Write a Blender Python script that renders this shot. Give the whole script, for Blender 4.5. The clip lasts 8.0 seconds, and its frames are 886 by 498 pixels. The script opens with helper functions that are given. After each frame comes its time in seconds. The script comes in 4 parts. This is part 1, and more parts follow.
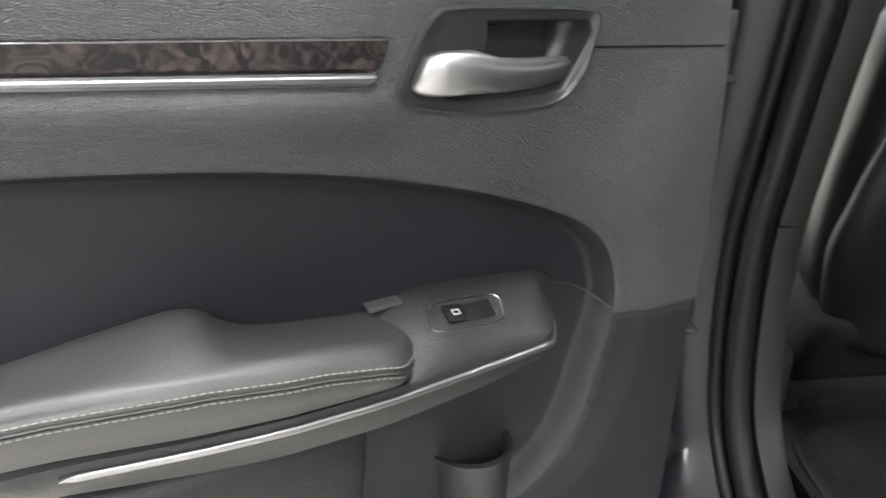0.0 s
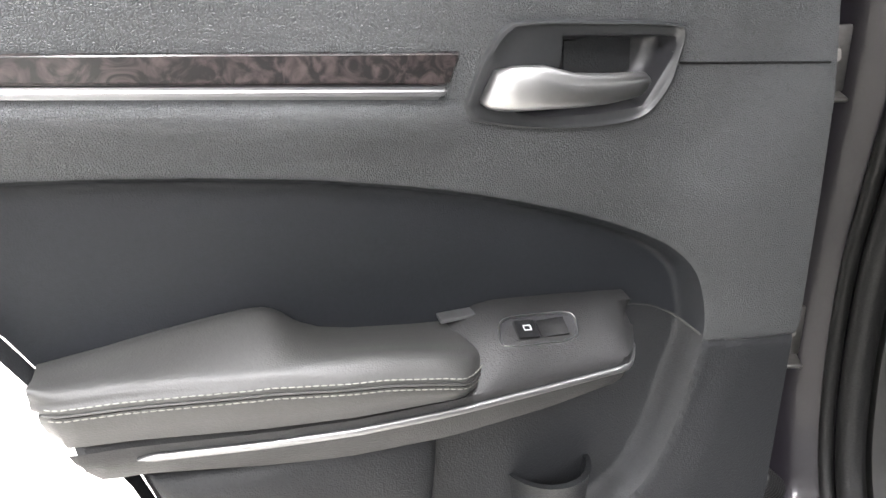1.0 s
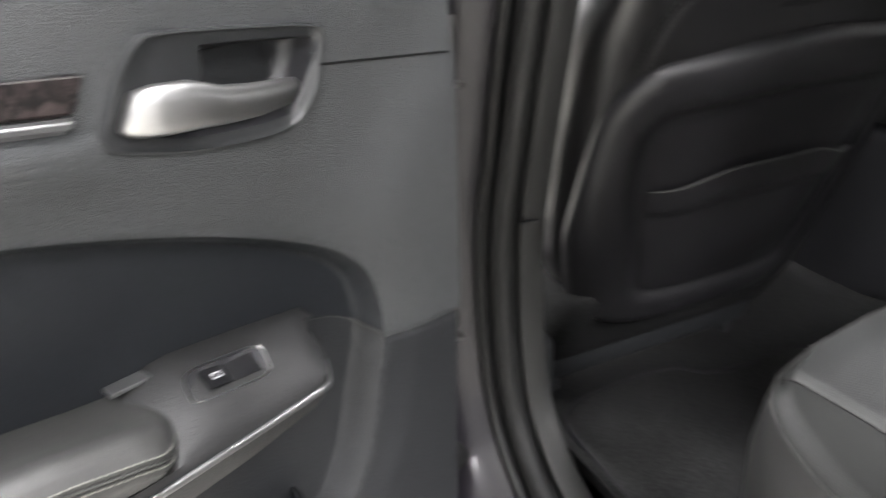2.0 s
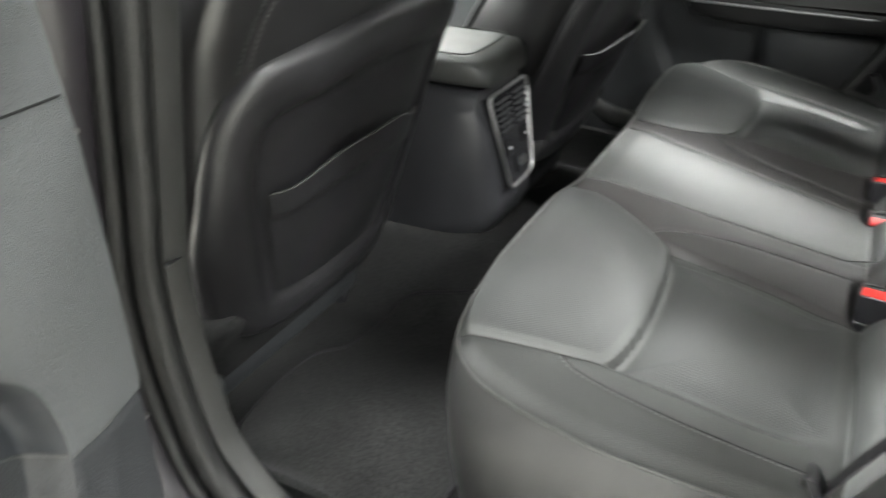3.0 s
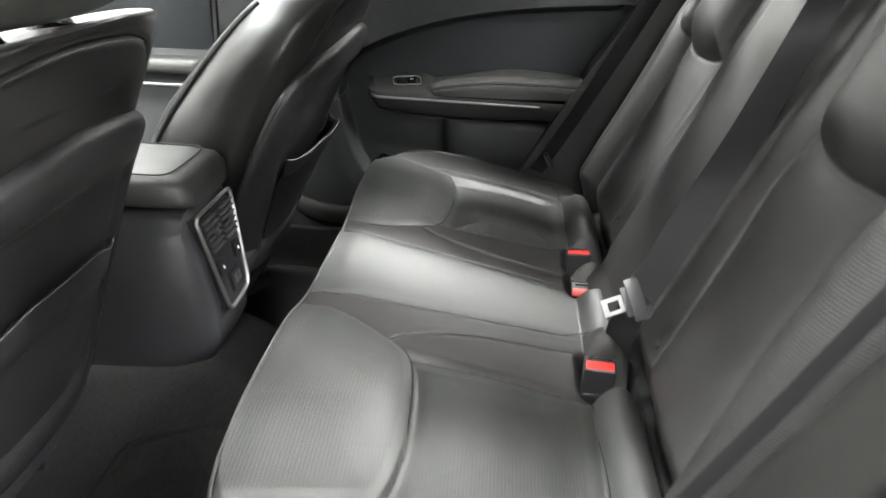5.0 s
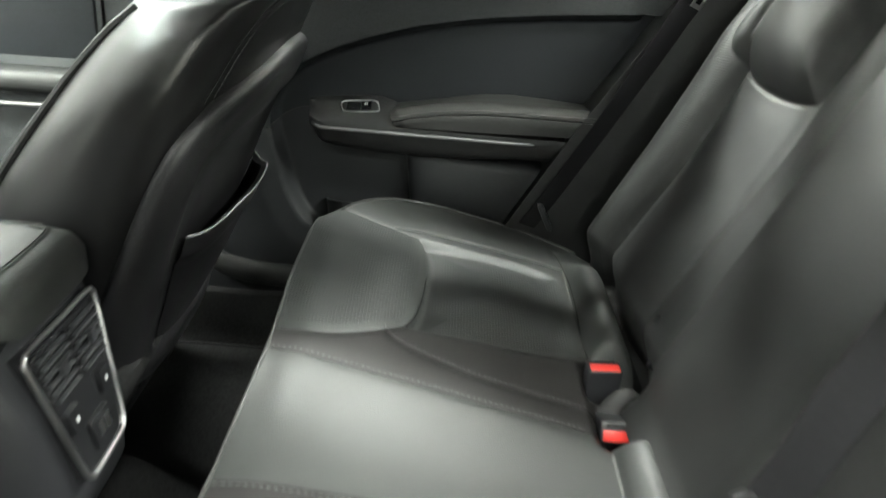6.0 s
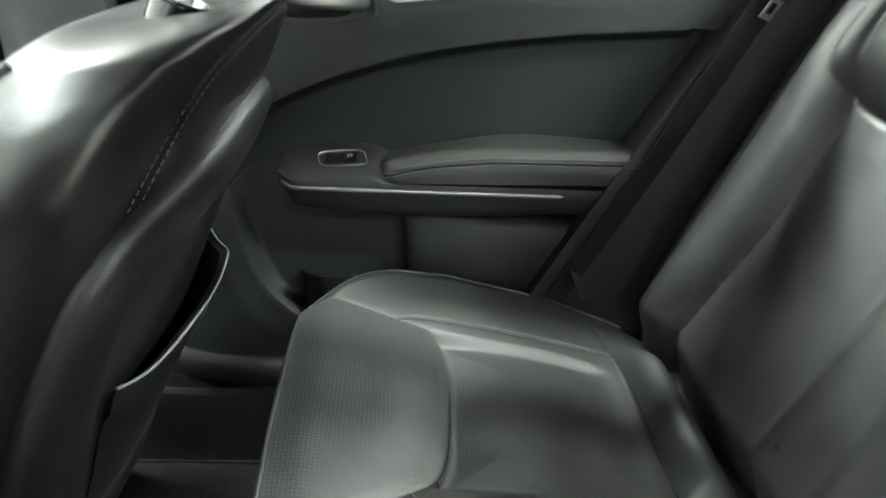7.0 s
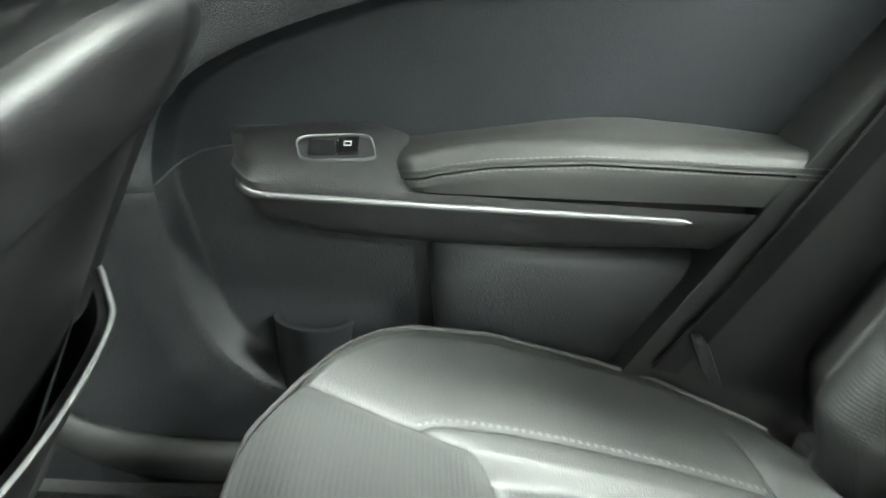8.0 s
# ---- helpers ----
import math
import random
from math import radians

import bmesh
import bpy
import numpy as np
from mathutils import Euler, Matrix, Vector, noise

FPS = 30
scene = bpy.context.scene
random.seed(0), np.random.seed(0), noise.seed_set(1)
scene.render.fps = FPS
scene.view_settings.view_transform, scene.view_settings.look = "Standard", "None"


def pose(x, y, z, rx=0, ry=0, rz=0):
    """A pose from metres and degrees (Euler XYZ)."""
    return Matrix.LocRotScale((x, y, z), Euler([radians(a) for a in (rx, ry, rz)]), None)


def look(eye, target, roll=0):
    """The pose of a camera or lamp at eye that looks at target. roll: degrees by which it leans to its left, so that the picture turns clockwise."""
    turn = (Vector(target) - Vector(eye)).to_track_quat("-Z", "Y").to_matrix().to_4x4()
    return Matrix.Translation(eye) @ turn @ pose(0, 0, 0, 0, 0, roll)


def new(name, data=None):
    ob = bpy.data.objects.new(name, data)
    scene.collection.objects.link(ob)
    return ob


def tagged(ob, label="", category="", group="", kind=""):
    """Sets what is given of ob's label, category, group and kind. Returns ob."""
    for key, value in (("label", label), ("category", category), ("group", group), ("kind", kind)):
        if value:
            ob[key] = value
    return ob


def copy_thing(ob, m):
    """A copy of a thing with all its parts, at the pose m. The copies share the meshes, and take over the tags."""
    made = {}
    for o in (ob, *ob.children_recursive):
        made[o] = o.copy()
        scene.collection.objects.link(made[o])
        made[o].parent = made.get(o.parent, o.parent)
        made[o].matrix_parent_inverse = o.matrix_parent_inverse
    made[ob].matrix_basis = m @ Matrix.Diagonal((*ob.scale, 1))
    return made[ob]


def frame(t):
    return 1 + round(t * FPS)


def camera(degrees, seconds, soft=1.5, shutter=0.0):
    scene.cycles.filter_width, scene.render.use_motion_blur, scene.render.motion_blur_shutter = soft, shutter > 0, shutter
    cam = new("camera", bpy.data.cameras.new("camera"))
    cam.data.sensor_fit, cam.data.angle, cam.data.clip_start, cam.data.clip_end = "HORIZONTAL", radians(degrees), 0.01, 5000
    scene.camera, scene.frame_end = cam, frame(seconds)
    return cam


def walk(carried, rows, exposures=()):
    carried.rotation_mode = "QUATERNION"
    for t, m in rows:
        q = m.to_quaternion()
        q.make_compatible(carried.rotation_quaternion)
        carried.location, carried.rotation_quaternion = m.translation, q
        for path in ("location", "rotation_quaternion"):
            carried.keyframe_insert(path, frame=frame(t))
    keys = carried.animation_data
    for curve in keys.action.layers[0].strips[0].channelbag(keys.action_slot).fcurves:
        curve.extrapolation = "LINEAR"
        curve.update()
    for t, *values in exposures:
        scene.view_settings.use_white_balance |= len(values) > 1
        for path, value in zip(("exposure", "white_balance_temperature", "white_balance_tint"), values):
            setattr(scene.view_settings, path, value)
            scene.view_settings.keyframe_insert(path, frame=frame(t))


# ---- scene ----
cam = camera(58.5, 8.0, shutter=0.5)
PATH = [
    (0, (-1.248, -0.509, 1.218), (-1.125, 1.249, 0.272), -1.4),
    (0.5, (-1.206, -0.517, 1.211), (-1.355, 1.267, 0.319), -2.6),
    (1, (-1.19, -0.513, 1.215), (-1.425, 1.26, 0.32), -3.9),
    (1.5, (-1.2, -0.495, 1.209), (-1.14, 1.284, 0.297), -2.4),
    (1.7, (-1.218, -0.484, 1.204), (-0.876, 1.264, 0.294), -1.7),
    (2.8, (-1.294, -0.341, 1.205), (0.153, 0.631, 0.223), -1.1),
    (3, (-1.295, -0.315, 1.217), (0.244, 0.498, 0.232), -0.5),
    (3.5, (-1.332, -0.291, 1.246), (0.371, 0.103, 0.273), 0.6),
    (4, (-1.419, -0.259, 1.262), (0.38, -0.076, 0.409), 2.0),
    (4.2, (-1.436, -0.253, 1.267), (0.379, -0.095, 0.442), 2.0),
    (5.3, (-1.106, -0.251, 1.228), (0.722, -0.122, 0.427), 1.8),
    (5.5, (-1.016, -0.243, 1.217), (0.811, -0.096, 0.419), 1.6),
    (6, (-0.748, -0.174, 1.213), (1.077, -0.189, 0.395), 4.0),
    (6.5, (-0.557, -0.137, 1.237), (1.272, -0.193, 0.43), 1.6),
    (7, (-0.414, -0.099, 1.196), (1.411, -0.207, 0.387), 2.1),
    (7.5, (-0.169, -0.047, 1.101), (1.648, -0.209, 0.279), 3.8),
    (8, (0.03, -0.078, 1.075), (1.829, -0.176, 0.206), 3.9),
]
EXPOSURES = [(0, .05, 6500, 11), (.5, .45, 6500, 13), (1, .57, 6500, 13), (1.7, .2, 6500, 13), (2.8, 1, 6600, 6), (3, 1.1, 6600, 5), (3.5, 1.65, 6600, 8),
             (4.2, 1.83, 6600, 10), (5.5, 1.08, 6700, 2), (6, 1.18, 6700, -2), (6.5, 1.32, 6500, -2), (7, 1.35, 6500, -3), (7.5, 1.85, 6500, -5), (8, 2.5, 6500, -4)]
walk(cam, [(t, look(eye, target, roll)) for t, eye, target, roll in PATH], EXPOSURES)


# ---- world and lamps ----
world = bpy.data.worlds.new("world")
scene.world = world
world.use_nodes = True
wn = world.node_tree.nodes
wn["Background"].inputs["Color"].default_value = (0.80, 0.86, 1.0, 1)
wn["Background"].inputs["Strength"].default_value = 0.3
LAMP_WATTS = 230.0


# ---- materials ----
def mat(name, color, rough=0.5, metal=0.0, vary=0.15, vary_scale=6.0, grain=0.0, grain_scale=900.0,
        grain_kind="cells", coat=0.0, wear=0.08, wear_scale=40.0, spec=0.5, sheen=0.0, depth=0.0006, mask=None):
    """A surface with two scales of colour change, uneven gloss and a fine relief."""
    m = bpy.data.materials.new(name)
    m.use_nodes = True
    nt = m.node_tree
    bsdf = nt.nodes["Principled BSDF"]
    tc = nt.nodes.new("ShaderNodeTexCoord")
    big = nt.nodes.new("ShaderNodeTexNoise")
    big.inputs["Scale"].default_value = vary_scale
    big.inputs["Detail"].default_value = 4
    fine = nt.nodes.new("ShaderNodeTexNoise")
    fine.inputs["Scale"].default_value = wear_scale * 6
    fine.inputs["Detail"].default_value = 3
    nt.links.new(tc.outputs["Object"], big.inputs["Vector"])
    nt.links.new(tc.outputs["Object"], fine.inputs["Vector"])
    ramp = nt.nodes.new("ShaderNodeMapRange")
    ramp.inputs["From Min"].default_value, ramp.inputs["From Max"].default_value = 0.3, 0.7
    ramp.inputs["To Min"].default_value, ramp.inputs["To Max"].default_value = 1 - vary, 1 + vary
    nt.links.new(big.outputs["Fac"], ramp.inputs["Value"])
    ramp2 = nt.nodes.new("ShaderNodeMapRange")
    ramp2.inputs["From Min"].default_value, ramp2.inputs["From Max"].default_value = 0.3, 0.7
    ramp2.inputs["To Min"].default_value, ramp2.inputs["To Max"].default_value = 1 - wear, 1 + wear
    nt.links.new(fine.outputs["Fac"], ramp2.inputs["Value"])
    mul = nt.nodes.new("ShaderNodeMath")
    mul.operation = "MULTIPLY"
    nt.links.new(ramp.outputs[0], mul.inputs[0])
    nt.links.new(ramp2.outputs[0], mul.inputs[1])
    col = nt.nodes.new("ShaderNodeVectorMath")
    col.operation = "SCALE"
    col.inputs[0].default_value = color
    nt.links.new(mul.outputs[0], col.inputs["Scale"])
    nt.links.new(col.outputs["Vector"], bsdf.inputs["Base Color"])
    rr = nt.nodes.new("ShaderNodeMapRange")
    rr.inputs["From Min"].default_value, rr.inputs["From Max"].default_value = 0.3, 0.7
    rr.inputs["To Min"].default_value, rr.inputs["To Max"].default_value = rough * 0.9, min(1, rough * 1.1)
    nt.links.new(big.outputs["Fac"], rr.inputs["Value"])
    nt.links.new(rr.outputs[0], bsdf.inputs["Roughness"])
    bsdf.inputs["Metallic"].default_value = metal
    bsdf.inputs["Specular IOR Level"].default_value = spec
    bsdf.inputs["Coat Weight"].default_value = coat
    bsdf.inputs["Coat Roughness"].default_value = 0.05
    bsdf.inputs["Sheen Weight"].default_value = sheen
    if grain:
        if grain_kind == "cells":
            tex = nt.nodes.new("ShaderNodeTexVoronoi")
            tex.feature = "SMOOTH_F1"
            tex.inputs["Scale"].default_value = grain_scale
            out = tex.outputs["Distance"]
        elif grain_kind == "pebble":
            tex = nt.nodes.new("ShaderNodeTexVoronoi")
            tex.feature = "DISTANCE_TO_EDGE"
            tex.inputs["Scale"].default_value = grain_scale
            dot = nt.nodes.new("ShaderNodeMapRange")
            dot.inputs["From Min"].default_value, dot.inputs["From Max"].default_value = 0.0, 0.22
            nt.links.new(tex.outputs["Distance"], dot.inputs["Value"])
            out = dot.outputs[0]
        elif grain_kind == "dots":
            tex = nt.nodes.new("ShaderNodeTexVoronoi")
            tex.inputs["Scale"].default_value = grain_scale
            tex.inputs["Randomness"].default_value = 0.0
            dot = nt.nodes.new("ShaderNodeMapRange")
            dot.inputs["From Min"].default_value, dot.inputs["From Max"].default_value = 0.18, 0.30
            nt.links.new(tex.outputs["Distance"], dot.inputs["Value"])
            out = dot.outputs[0]
        elif grain_kind == "weave":
            tex = nt.nodes.new("ShaderNodeTexChecker")
            tex.inputs["Scale"].default_value = grain_scale
            out = tex.outputs["Fac"]
        else:
            tex = nt.nodes.new("ShaderNodeTexNoise")
            tex.inputs["Scale"].default_value = grain_scale
            tex.inputs["Detail"].default_value = 2
            out = tex.outputs["Fac"]
        if mask:
            drop = nt.nodes.new("ShaderNodeVectorMath")
            drop.operation = "MULTIPLY"
            drop.inputs[1].default_value = mask
            nt.links.new(tc.outputs["Object"], drop.inputs[0])
            nt.links.new(drop.outputs["Vector"], tex.inputs["Vector"])
        else:
            nt.links.new(tc.outputs["Object"], tex.inputs["Vector"])
        # pebble grooves are also darkened in the colour, as shade in the relief
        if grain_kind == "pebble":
            groove_shade = nt.nodes.new("ShaderNodeMapRange")
            groove_shade.inputs["To Min"].default_value, groove_shade.inputs["To Max"].default_value = 0.62, 1.08
            nt.links.new(out, groove_shade.inputs["Value"])
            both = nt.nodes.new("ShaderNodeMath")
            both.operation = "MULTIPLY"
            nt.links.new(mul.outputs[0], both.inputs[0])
            nt.links.new(groove_shade.outputs[0], both.inputs[1])
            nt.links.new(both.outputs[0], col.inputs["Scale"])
        bump = nt.nodes.new("ShaderNodeBump")
        bump.inputs["Strength"].default_value = grain
        bump.inputs["Distance"].default_value = depth
        nt.links.new(out, bump.inputs["Height"])
        nt.links.new(bump.outputs["Normal"], bsdf.inputs["Normal"])
    return m


LEATHER = mat("black_leather", (0.0135, 0.0143, 0.0135), 0.56, grain=0.5, grain_scale=700, vary_scale=9, vary=0.2, spec=0.60, depth=0.0006)
LEATHER_PERF = mat("perforated_leather", (0.0125, 0.0133, 0.0130), 0.54, grain=0.5, grain_scale=230, grain_kind="dots", spec=0.47, mask=(1, 1, 0))
PERF_BACK = mat("perforated_back_leather", (0.0115, 0.0118, 0.0115), 0.48, grain=0.45, grain_scale=270, grain_kind="dots", spec=0.42, mask=(1, 0, 1))
LEATHER_SOFT = mat("soft_black_leather", (0.018, 0.018, 0.018), 0.46, grain=0.3, grain_scale=800, spec=0.4)
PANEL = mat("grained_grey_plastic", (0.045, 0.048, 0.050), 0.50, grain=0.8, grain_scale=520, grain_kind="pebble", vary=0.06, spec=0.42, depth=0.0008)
PANEL_DARK = mat("dark_grained_plastic", (0.016, 0.0168, 0.0182), 0.52, spec=0.25, grain=0.7, grain_scale=650, vary=0.08, depth=0.0006)
TRIM = mat("satin_grey_trim", (0.018, 0.018, 0.0175), 0.48, grain=0.25, grain_scale=900, vary=0.10, spec=0.4)
VINYL = mat("soft_dark_vinyl", (0.0118, 0.0131, 0.0152), 0.56, grain=0.4, grain_scale=900, vary=0.08, spec=0.2)
SMOOTH = mat("smooth_dark_plastic", (0.018, 0.018, 0.020), 0.36, grain=0.1, grain_scale=1200, grain_kind="noise")
GLOSS = mat("gloss_black_plastic", (0.012, 0.012, 0.013), 0.12)
SHELL = mat("seat_shell_plastic", (0.0125, 0.0121, 0.0132), 0.38, grain=0.35, grain_scale=900, spec=0.38)
CHROME = mat("satin_chrome", (0.46, 0.46, 0.46), 0.33, metal=1.0, vary=0.03, wear=0.02)
STEEL = mat("bare_steel", (0.60, 0.59, 0.57), 0.34, metal=1.0, vary=0.08)
PAINT = mat("dark_metallic_paint", (0.011, 0.0096, 0.0122), 0.30, metal=0.0, spec=0.24, coat=0.16, vary=0.10, wear=0.25, wear_scale=200)
LEATHER_SEAT = mat("smooth_black_leather", (0.0082, 0.0079, 0.0084), 0.32, grain=0.15, grain_scale=900, vary_scale=7, spec=0.42)
RUBBER = mat("black_rubber", (0.007, 0.007, 0.007), 0.52, wear=0.5, wear_scale=70, grain=0.6, grain_scale=300, grain_kind="noise", spec=0.25)
CARPET = mat("charcoal_carpet", (0.021, 0.021, 0.0212), 0.95, grain=1.0, grain_scale=900, grain_kind="noise", vary=0.25, wear=0.35, spec=0.04)
BELT = mat("woven_belt", (0.0150, 0.0144, 0.0162), 0.60, grain=0.5, grain_scale=800, grain_kind="weave", spec=0.12)
STITCH = mat("pale_grey_thread", (0.20, 0.20, 0.18), 0.7)
PIPING = mat("grey_piping", (0.028, 0.028, 0.027), 0.34)
RED = mat("red_plastic", (0.62, 0.035, 0.03), 0.35)
SLAT = mat("satin_grey_slat", (0.030, 0.030, 0.032), 0.30)
SATIN = mat("satin_silver_trim", (0.24, 0.24, 0.245), 0.33, metal=0.85, vary=0.04, wear=0.03)
ZINC = mat("zinc_plated_steel", (0.115, 0.112, 0.104), 0.50, metal=0.5, vary=0.10)
WHITE_MARK = mat("white_marking", (0.50, 0.50, 0.50), 0.5)
FLOOR = mat("pale_workshop_floor", (0.60, 0.58, 0.53), 0.45, grain=0.2, grain_scale=60, grain_kind="noise", vary=0.06, vary_scale=2.0)
WALL = mat("pale_painted_wall", (0.58, 0.585, 0.59), 0.7, vary=0.04, vary_scale=1.0)
CEILING = mat("pale_ceiling", (0.66, 0.67, 0.68), 0.8, vary=0.04, vary_scale=1.0)
DARK_STEEL = mat("dark_zinc_steel", (0.16, 0.155, 0.15), 0.42, metal=1.0, vary=0.15)
LEATHER_DULL = mat("dull_black_leather", (0.0140, 0.0138, 0.0138), 0.46, grain=0.35, grain_scale=800, vary_scale=9, vary=0.2, spec=0.50, depth=0.0006)
ARM_LEATHER = mat("armrest_leather", (0.034, 0.034, 0.033), 0.47, grain=0.35, grain_scale=700, vary=0.10, spec=0.5, depth=0.0005)
ARM_PLASTIC = mat("armrest_plastic", (0.018, 0.018, 0.0184), 0.52, grain=0.6, grain_scale=800, vary=0.08, spec=0.32, depth=0.0006)
LEVER = mat("satin_pull_handle", (0.30, 0.30, 0.30), 0.36, metal=1.0, vary=0.03, wear=0.02)
BEZEL = mat("satin_dark_plastic", (0.021, 0.022, 0.023), 0.42, grain=0.15, grain_scale=1200, grain_kind="noise", vary=0.05)
LEATHER_STRIP = mat("matte_black_leather", (0.0135, 0.0122, 0.0123), 0.50, grain=0.3, grain_scale=800, vary_scale=9, vary=0.2, spec=0.34, depth=0.0005)
LINING = mat("dark_side_lining", (0.020, 0.0203, 0.0208), 0.50, grain=0.5, grain_scale=700, vary=0.10, spec=0.35, depth=0.0005)
HEADLINER = mat("dark_headliner_cloth", (0.07, 0.07, 0.07), 0.95, grain=0.5, grain_scale=600, grain_kind="noise")


def wood_material():
    """Dark burl veneer under clear lacquer."""
    m = mat("dark_burl_veneer", (0.035, 0.022, 0.018), 0.45, coat=0.30, spec=0.3)
    nt = m.node_tree
    bsdf = nt.nodes["Principled BSDF"]
    tc = nt.nodes.new("ShaderNodeTexCoord")
    n1 = nt.nodes.new("ShaderNodeTexNoise")
    n1.inputs["Scale"].default_value, n1.inputs["Detail"].default_value, n1.inputs["Distortion"].default_value = 42, 8, 3.4
    nt.links.new(tc.outputs["Object"], n1.inputs["Vector"])
    ramp = nt.nodes.new("ShaderNodeValToRGB")
    ramp.color_ramp.elements[0].position, ramp.color_ramp.elements[0].color = 0.42, (0.005, 0.004, 0.0045, 1)
    ramp.color_ramp.elements[1].position, ramp.color_ramp.elements[1].color = 0.70, (0.046, 0.035, 0.034, 1)
    bsdf.inputs["Coat Roughness"].default_value = 0.10
    nt.links.new(n1.outputs["Fac"], ramp.inputs["Fac"])
    nt.links.new(ramp.outputs["Color"], bsdf.inputs["Base Color"])
    return m


WOOD = wood_material()


def glass_material():
    m = bpy.data.materials.new("tinted_window_glass")
    m.use_nodes = True
    b = m.node_tree.nodes["Principled BSDF"]
    b.inputs["Base Color"].default_value = (0.75, 0.82, 0.80, 1)
    b.inputs["Roughness"].default_value = 0.02
    b.inputs["Transmission Weight"].default_value = 1.0
    b.inputs["IOR"].default_value = 1.15
    return m


GLASS = glass_material()


def lamp_material():
    m = bpy.data.materials.new("lamp_diffuser")
    m.use_nodes = True
    b = m.node_tree.nodes["Principled BSDF"]
    b.inputs["Base Color"].default_value = (0.9, 0.9, 0.9, 1)
    b.inputs["Emission Color"].default_value = (1.0, 0.98, 0.94, 1)
    b.inputs["Emission Strength"].default_value = 6.0
    return m


DIFFUSER = lamp_material()


# ---- building helpers ----
def part(name, bm, material, parent=None, label="", smooth=True, angle=40):
    """Links a bmesh as one mesh object, under a thing or part where one is given."""
    bmesh.ops.recalc_face_normals(bm, faces=bm.faces)
    me = bpy.data.meshes.new(name)
    bm.to_mesh(me)
    bm.free()
    for m in material if isinstance(material, (list, tuple)) else [material]:
        me.materials.append(m)
    if smooth:
        me.polygons.foreach_set("use_smooth", [True] * len(me.polygons))
        me.set_sharp_from_angle(angle=radians(angle))
    ob = new(name, me)
    if parent is not None:
        ob.parent = parent
    if label:
        tagged(ob, label=label)
    return ob


def thing(name, label, category, group="", kind=""):
    return tagged(new(name), label, category, group, kind)


def smoothstep(a, b, x):
    t = min(1.0, max(0.0, (x - a) / (b - a)))
    return t * t * (3 - 2 * t)


def lerp_table(x, pts):
    """Straight-line reading of a short table of (x, y)."""
    if x <= pts[0][0]:
        return pts[0][1]
    for (x0, y0), (x1, y1) in zip(pts, pts[1:]):
        if x <= x1:
            return y0 + (y1 - y0) * (x - x0) / (x1 - x0)
    return pts[-1][1]


def spline(pts, n=8, closed=False):
    """Catmull-Rom through the points, n steps to a span."""
    pts = [Vector(p) for p in pts]
    out, k = [], len(pts)
    spans = k if closed else k - 1
    for i in range(spans):
        if closed:
            a, b, c, d = pts[i - 1], pts[i], pts[(i + 1) % k], pts[(i + 2) % k]
        else:
            a, b, c, d = pts[max(i - 1, 0)], pts[i], pts[i + 1], pts[min(i + 2, k - 1)]
        for j in range(n):
            t = j / n
            out.append(0.5 * (2 * b + (c - a) * t + (2 * a - 5 * b + 4 * c - d) * t * t + (3 * b - a - 3 * c + d) * t ** 3))
    if not closed:
        out.append(pts[-1].copy())
    return out


def loft(rings, closed_ring=True, caps=True):
    """A bmesh skin over rings of equal length."""
    bm = bmesh.new()
    vs = [[bm.verts.new(p) for p in ring] for ring in rings]
    k = len(rings[0])
    for a, b in zip(vs, vs[1:]):
        for i in range(k if closed_ring else k - 1):
            j = (i + 1) % k
            bm.faces.new((a[i], a[j], b[j], b[i]))
    if caps and closed_ring:
        bm.faces.new(list(reversed(vs[0])))
        bm.faces.new(vs[-1])
    return bm


def tube(path, r, sides=8):
    """A round rod along a path of points."""
    rings, up = [], Vector((0, 0, 1))
    for i, p in enumerate(path):
        t = (path[min(i + 1, len(path) - 1)] - path[max(i - 1, 0)]).normalized()
        side = t.cross(up)
        side = side.normalized() if side.length > 1e-4 else Vector((1, 0, 0))
        nrm = side.cross(t)
        rings.append([p + r * (math.cos(a) * side + math.sin(a) * nrm) for a in (2 * math.pi * k / sides for k in range(sides))])
    return loft(rings)


def ribbon(path, width_dirs, width, thick, normal_dirs):
    """A flat strap with thickness along a path."""
    rings = []
    for p, w, n in zip(path, width_dirs, normal_dirs):
        w, n = Vector(w).normalized() * width / 2, Vector(n).normalized() * thick / 2
        rings.append([p - w - n, p + w - n, p + w + n, p - w + n])
    return loft(rings)


def box(lo, hi, bevel=0.0, segs=2, mapping=None):
    bm = bmesh.new()
    bmesh.ops.create_cube(bm, size=1)
    for v in bm.verts:
        v.co = Vector((lo[k] + (v.co[k] + 0.5) * (hi[k] - lo[k]) for k in range(3)))
    if bevel:
        bmesh.ops.bevel(bm, geom=bm.edges[:], offset=bevel, segments=segs, profile=0.6, affect="EDGES")
    if mapping:
        for v in bm.verts:
            v.co = mapping(v.co)
    return bm


def disc(center, axis, r, depth, sides=20, bevel=0.0):
    """A short cylinder along an axis, its near end at the centre."""
    bm = bmesh.new()
    bmesh.ops.create_cone(bm, cap_ends=True, segments=sides, radius1=r, radius2=r, depth=depth)
    if bevel:
        bmesh.ops.bevel(bm, geom=[e for e in bm.edges if abs(e.verts[0].co.z - e.verts[1].co.z) < 1e-6], offset=bevel, segments=2, affect="EDGES")
    q = Vector((0, 0, 1)).rotation_difference(Vector(axis).normalized()).to_matrix().to_4x4()
    bmesh.ops.transform(bm, matrix=Matrix.Translation(center) @ q @ Matrix.Translation((0, 0, -depth / 2)), verts=bm.verts)
    return bm


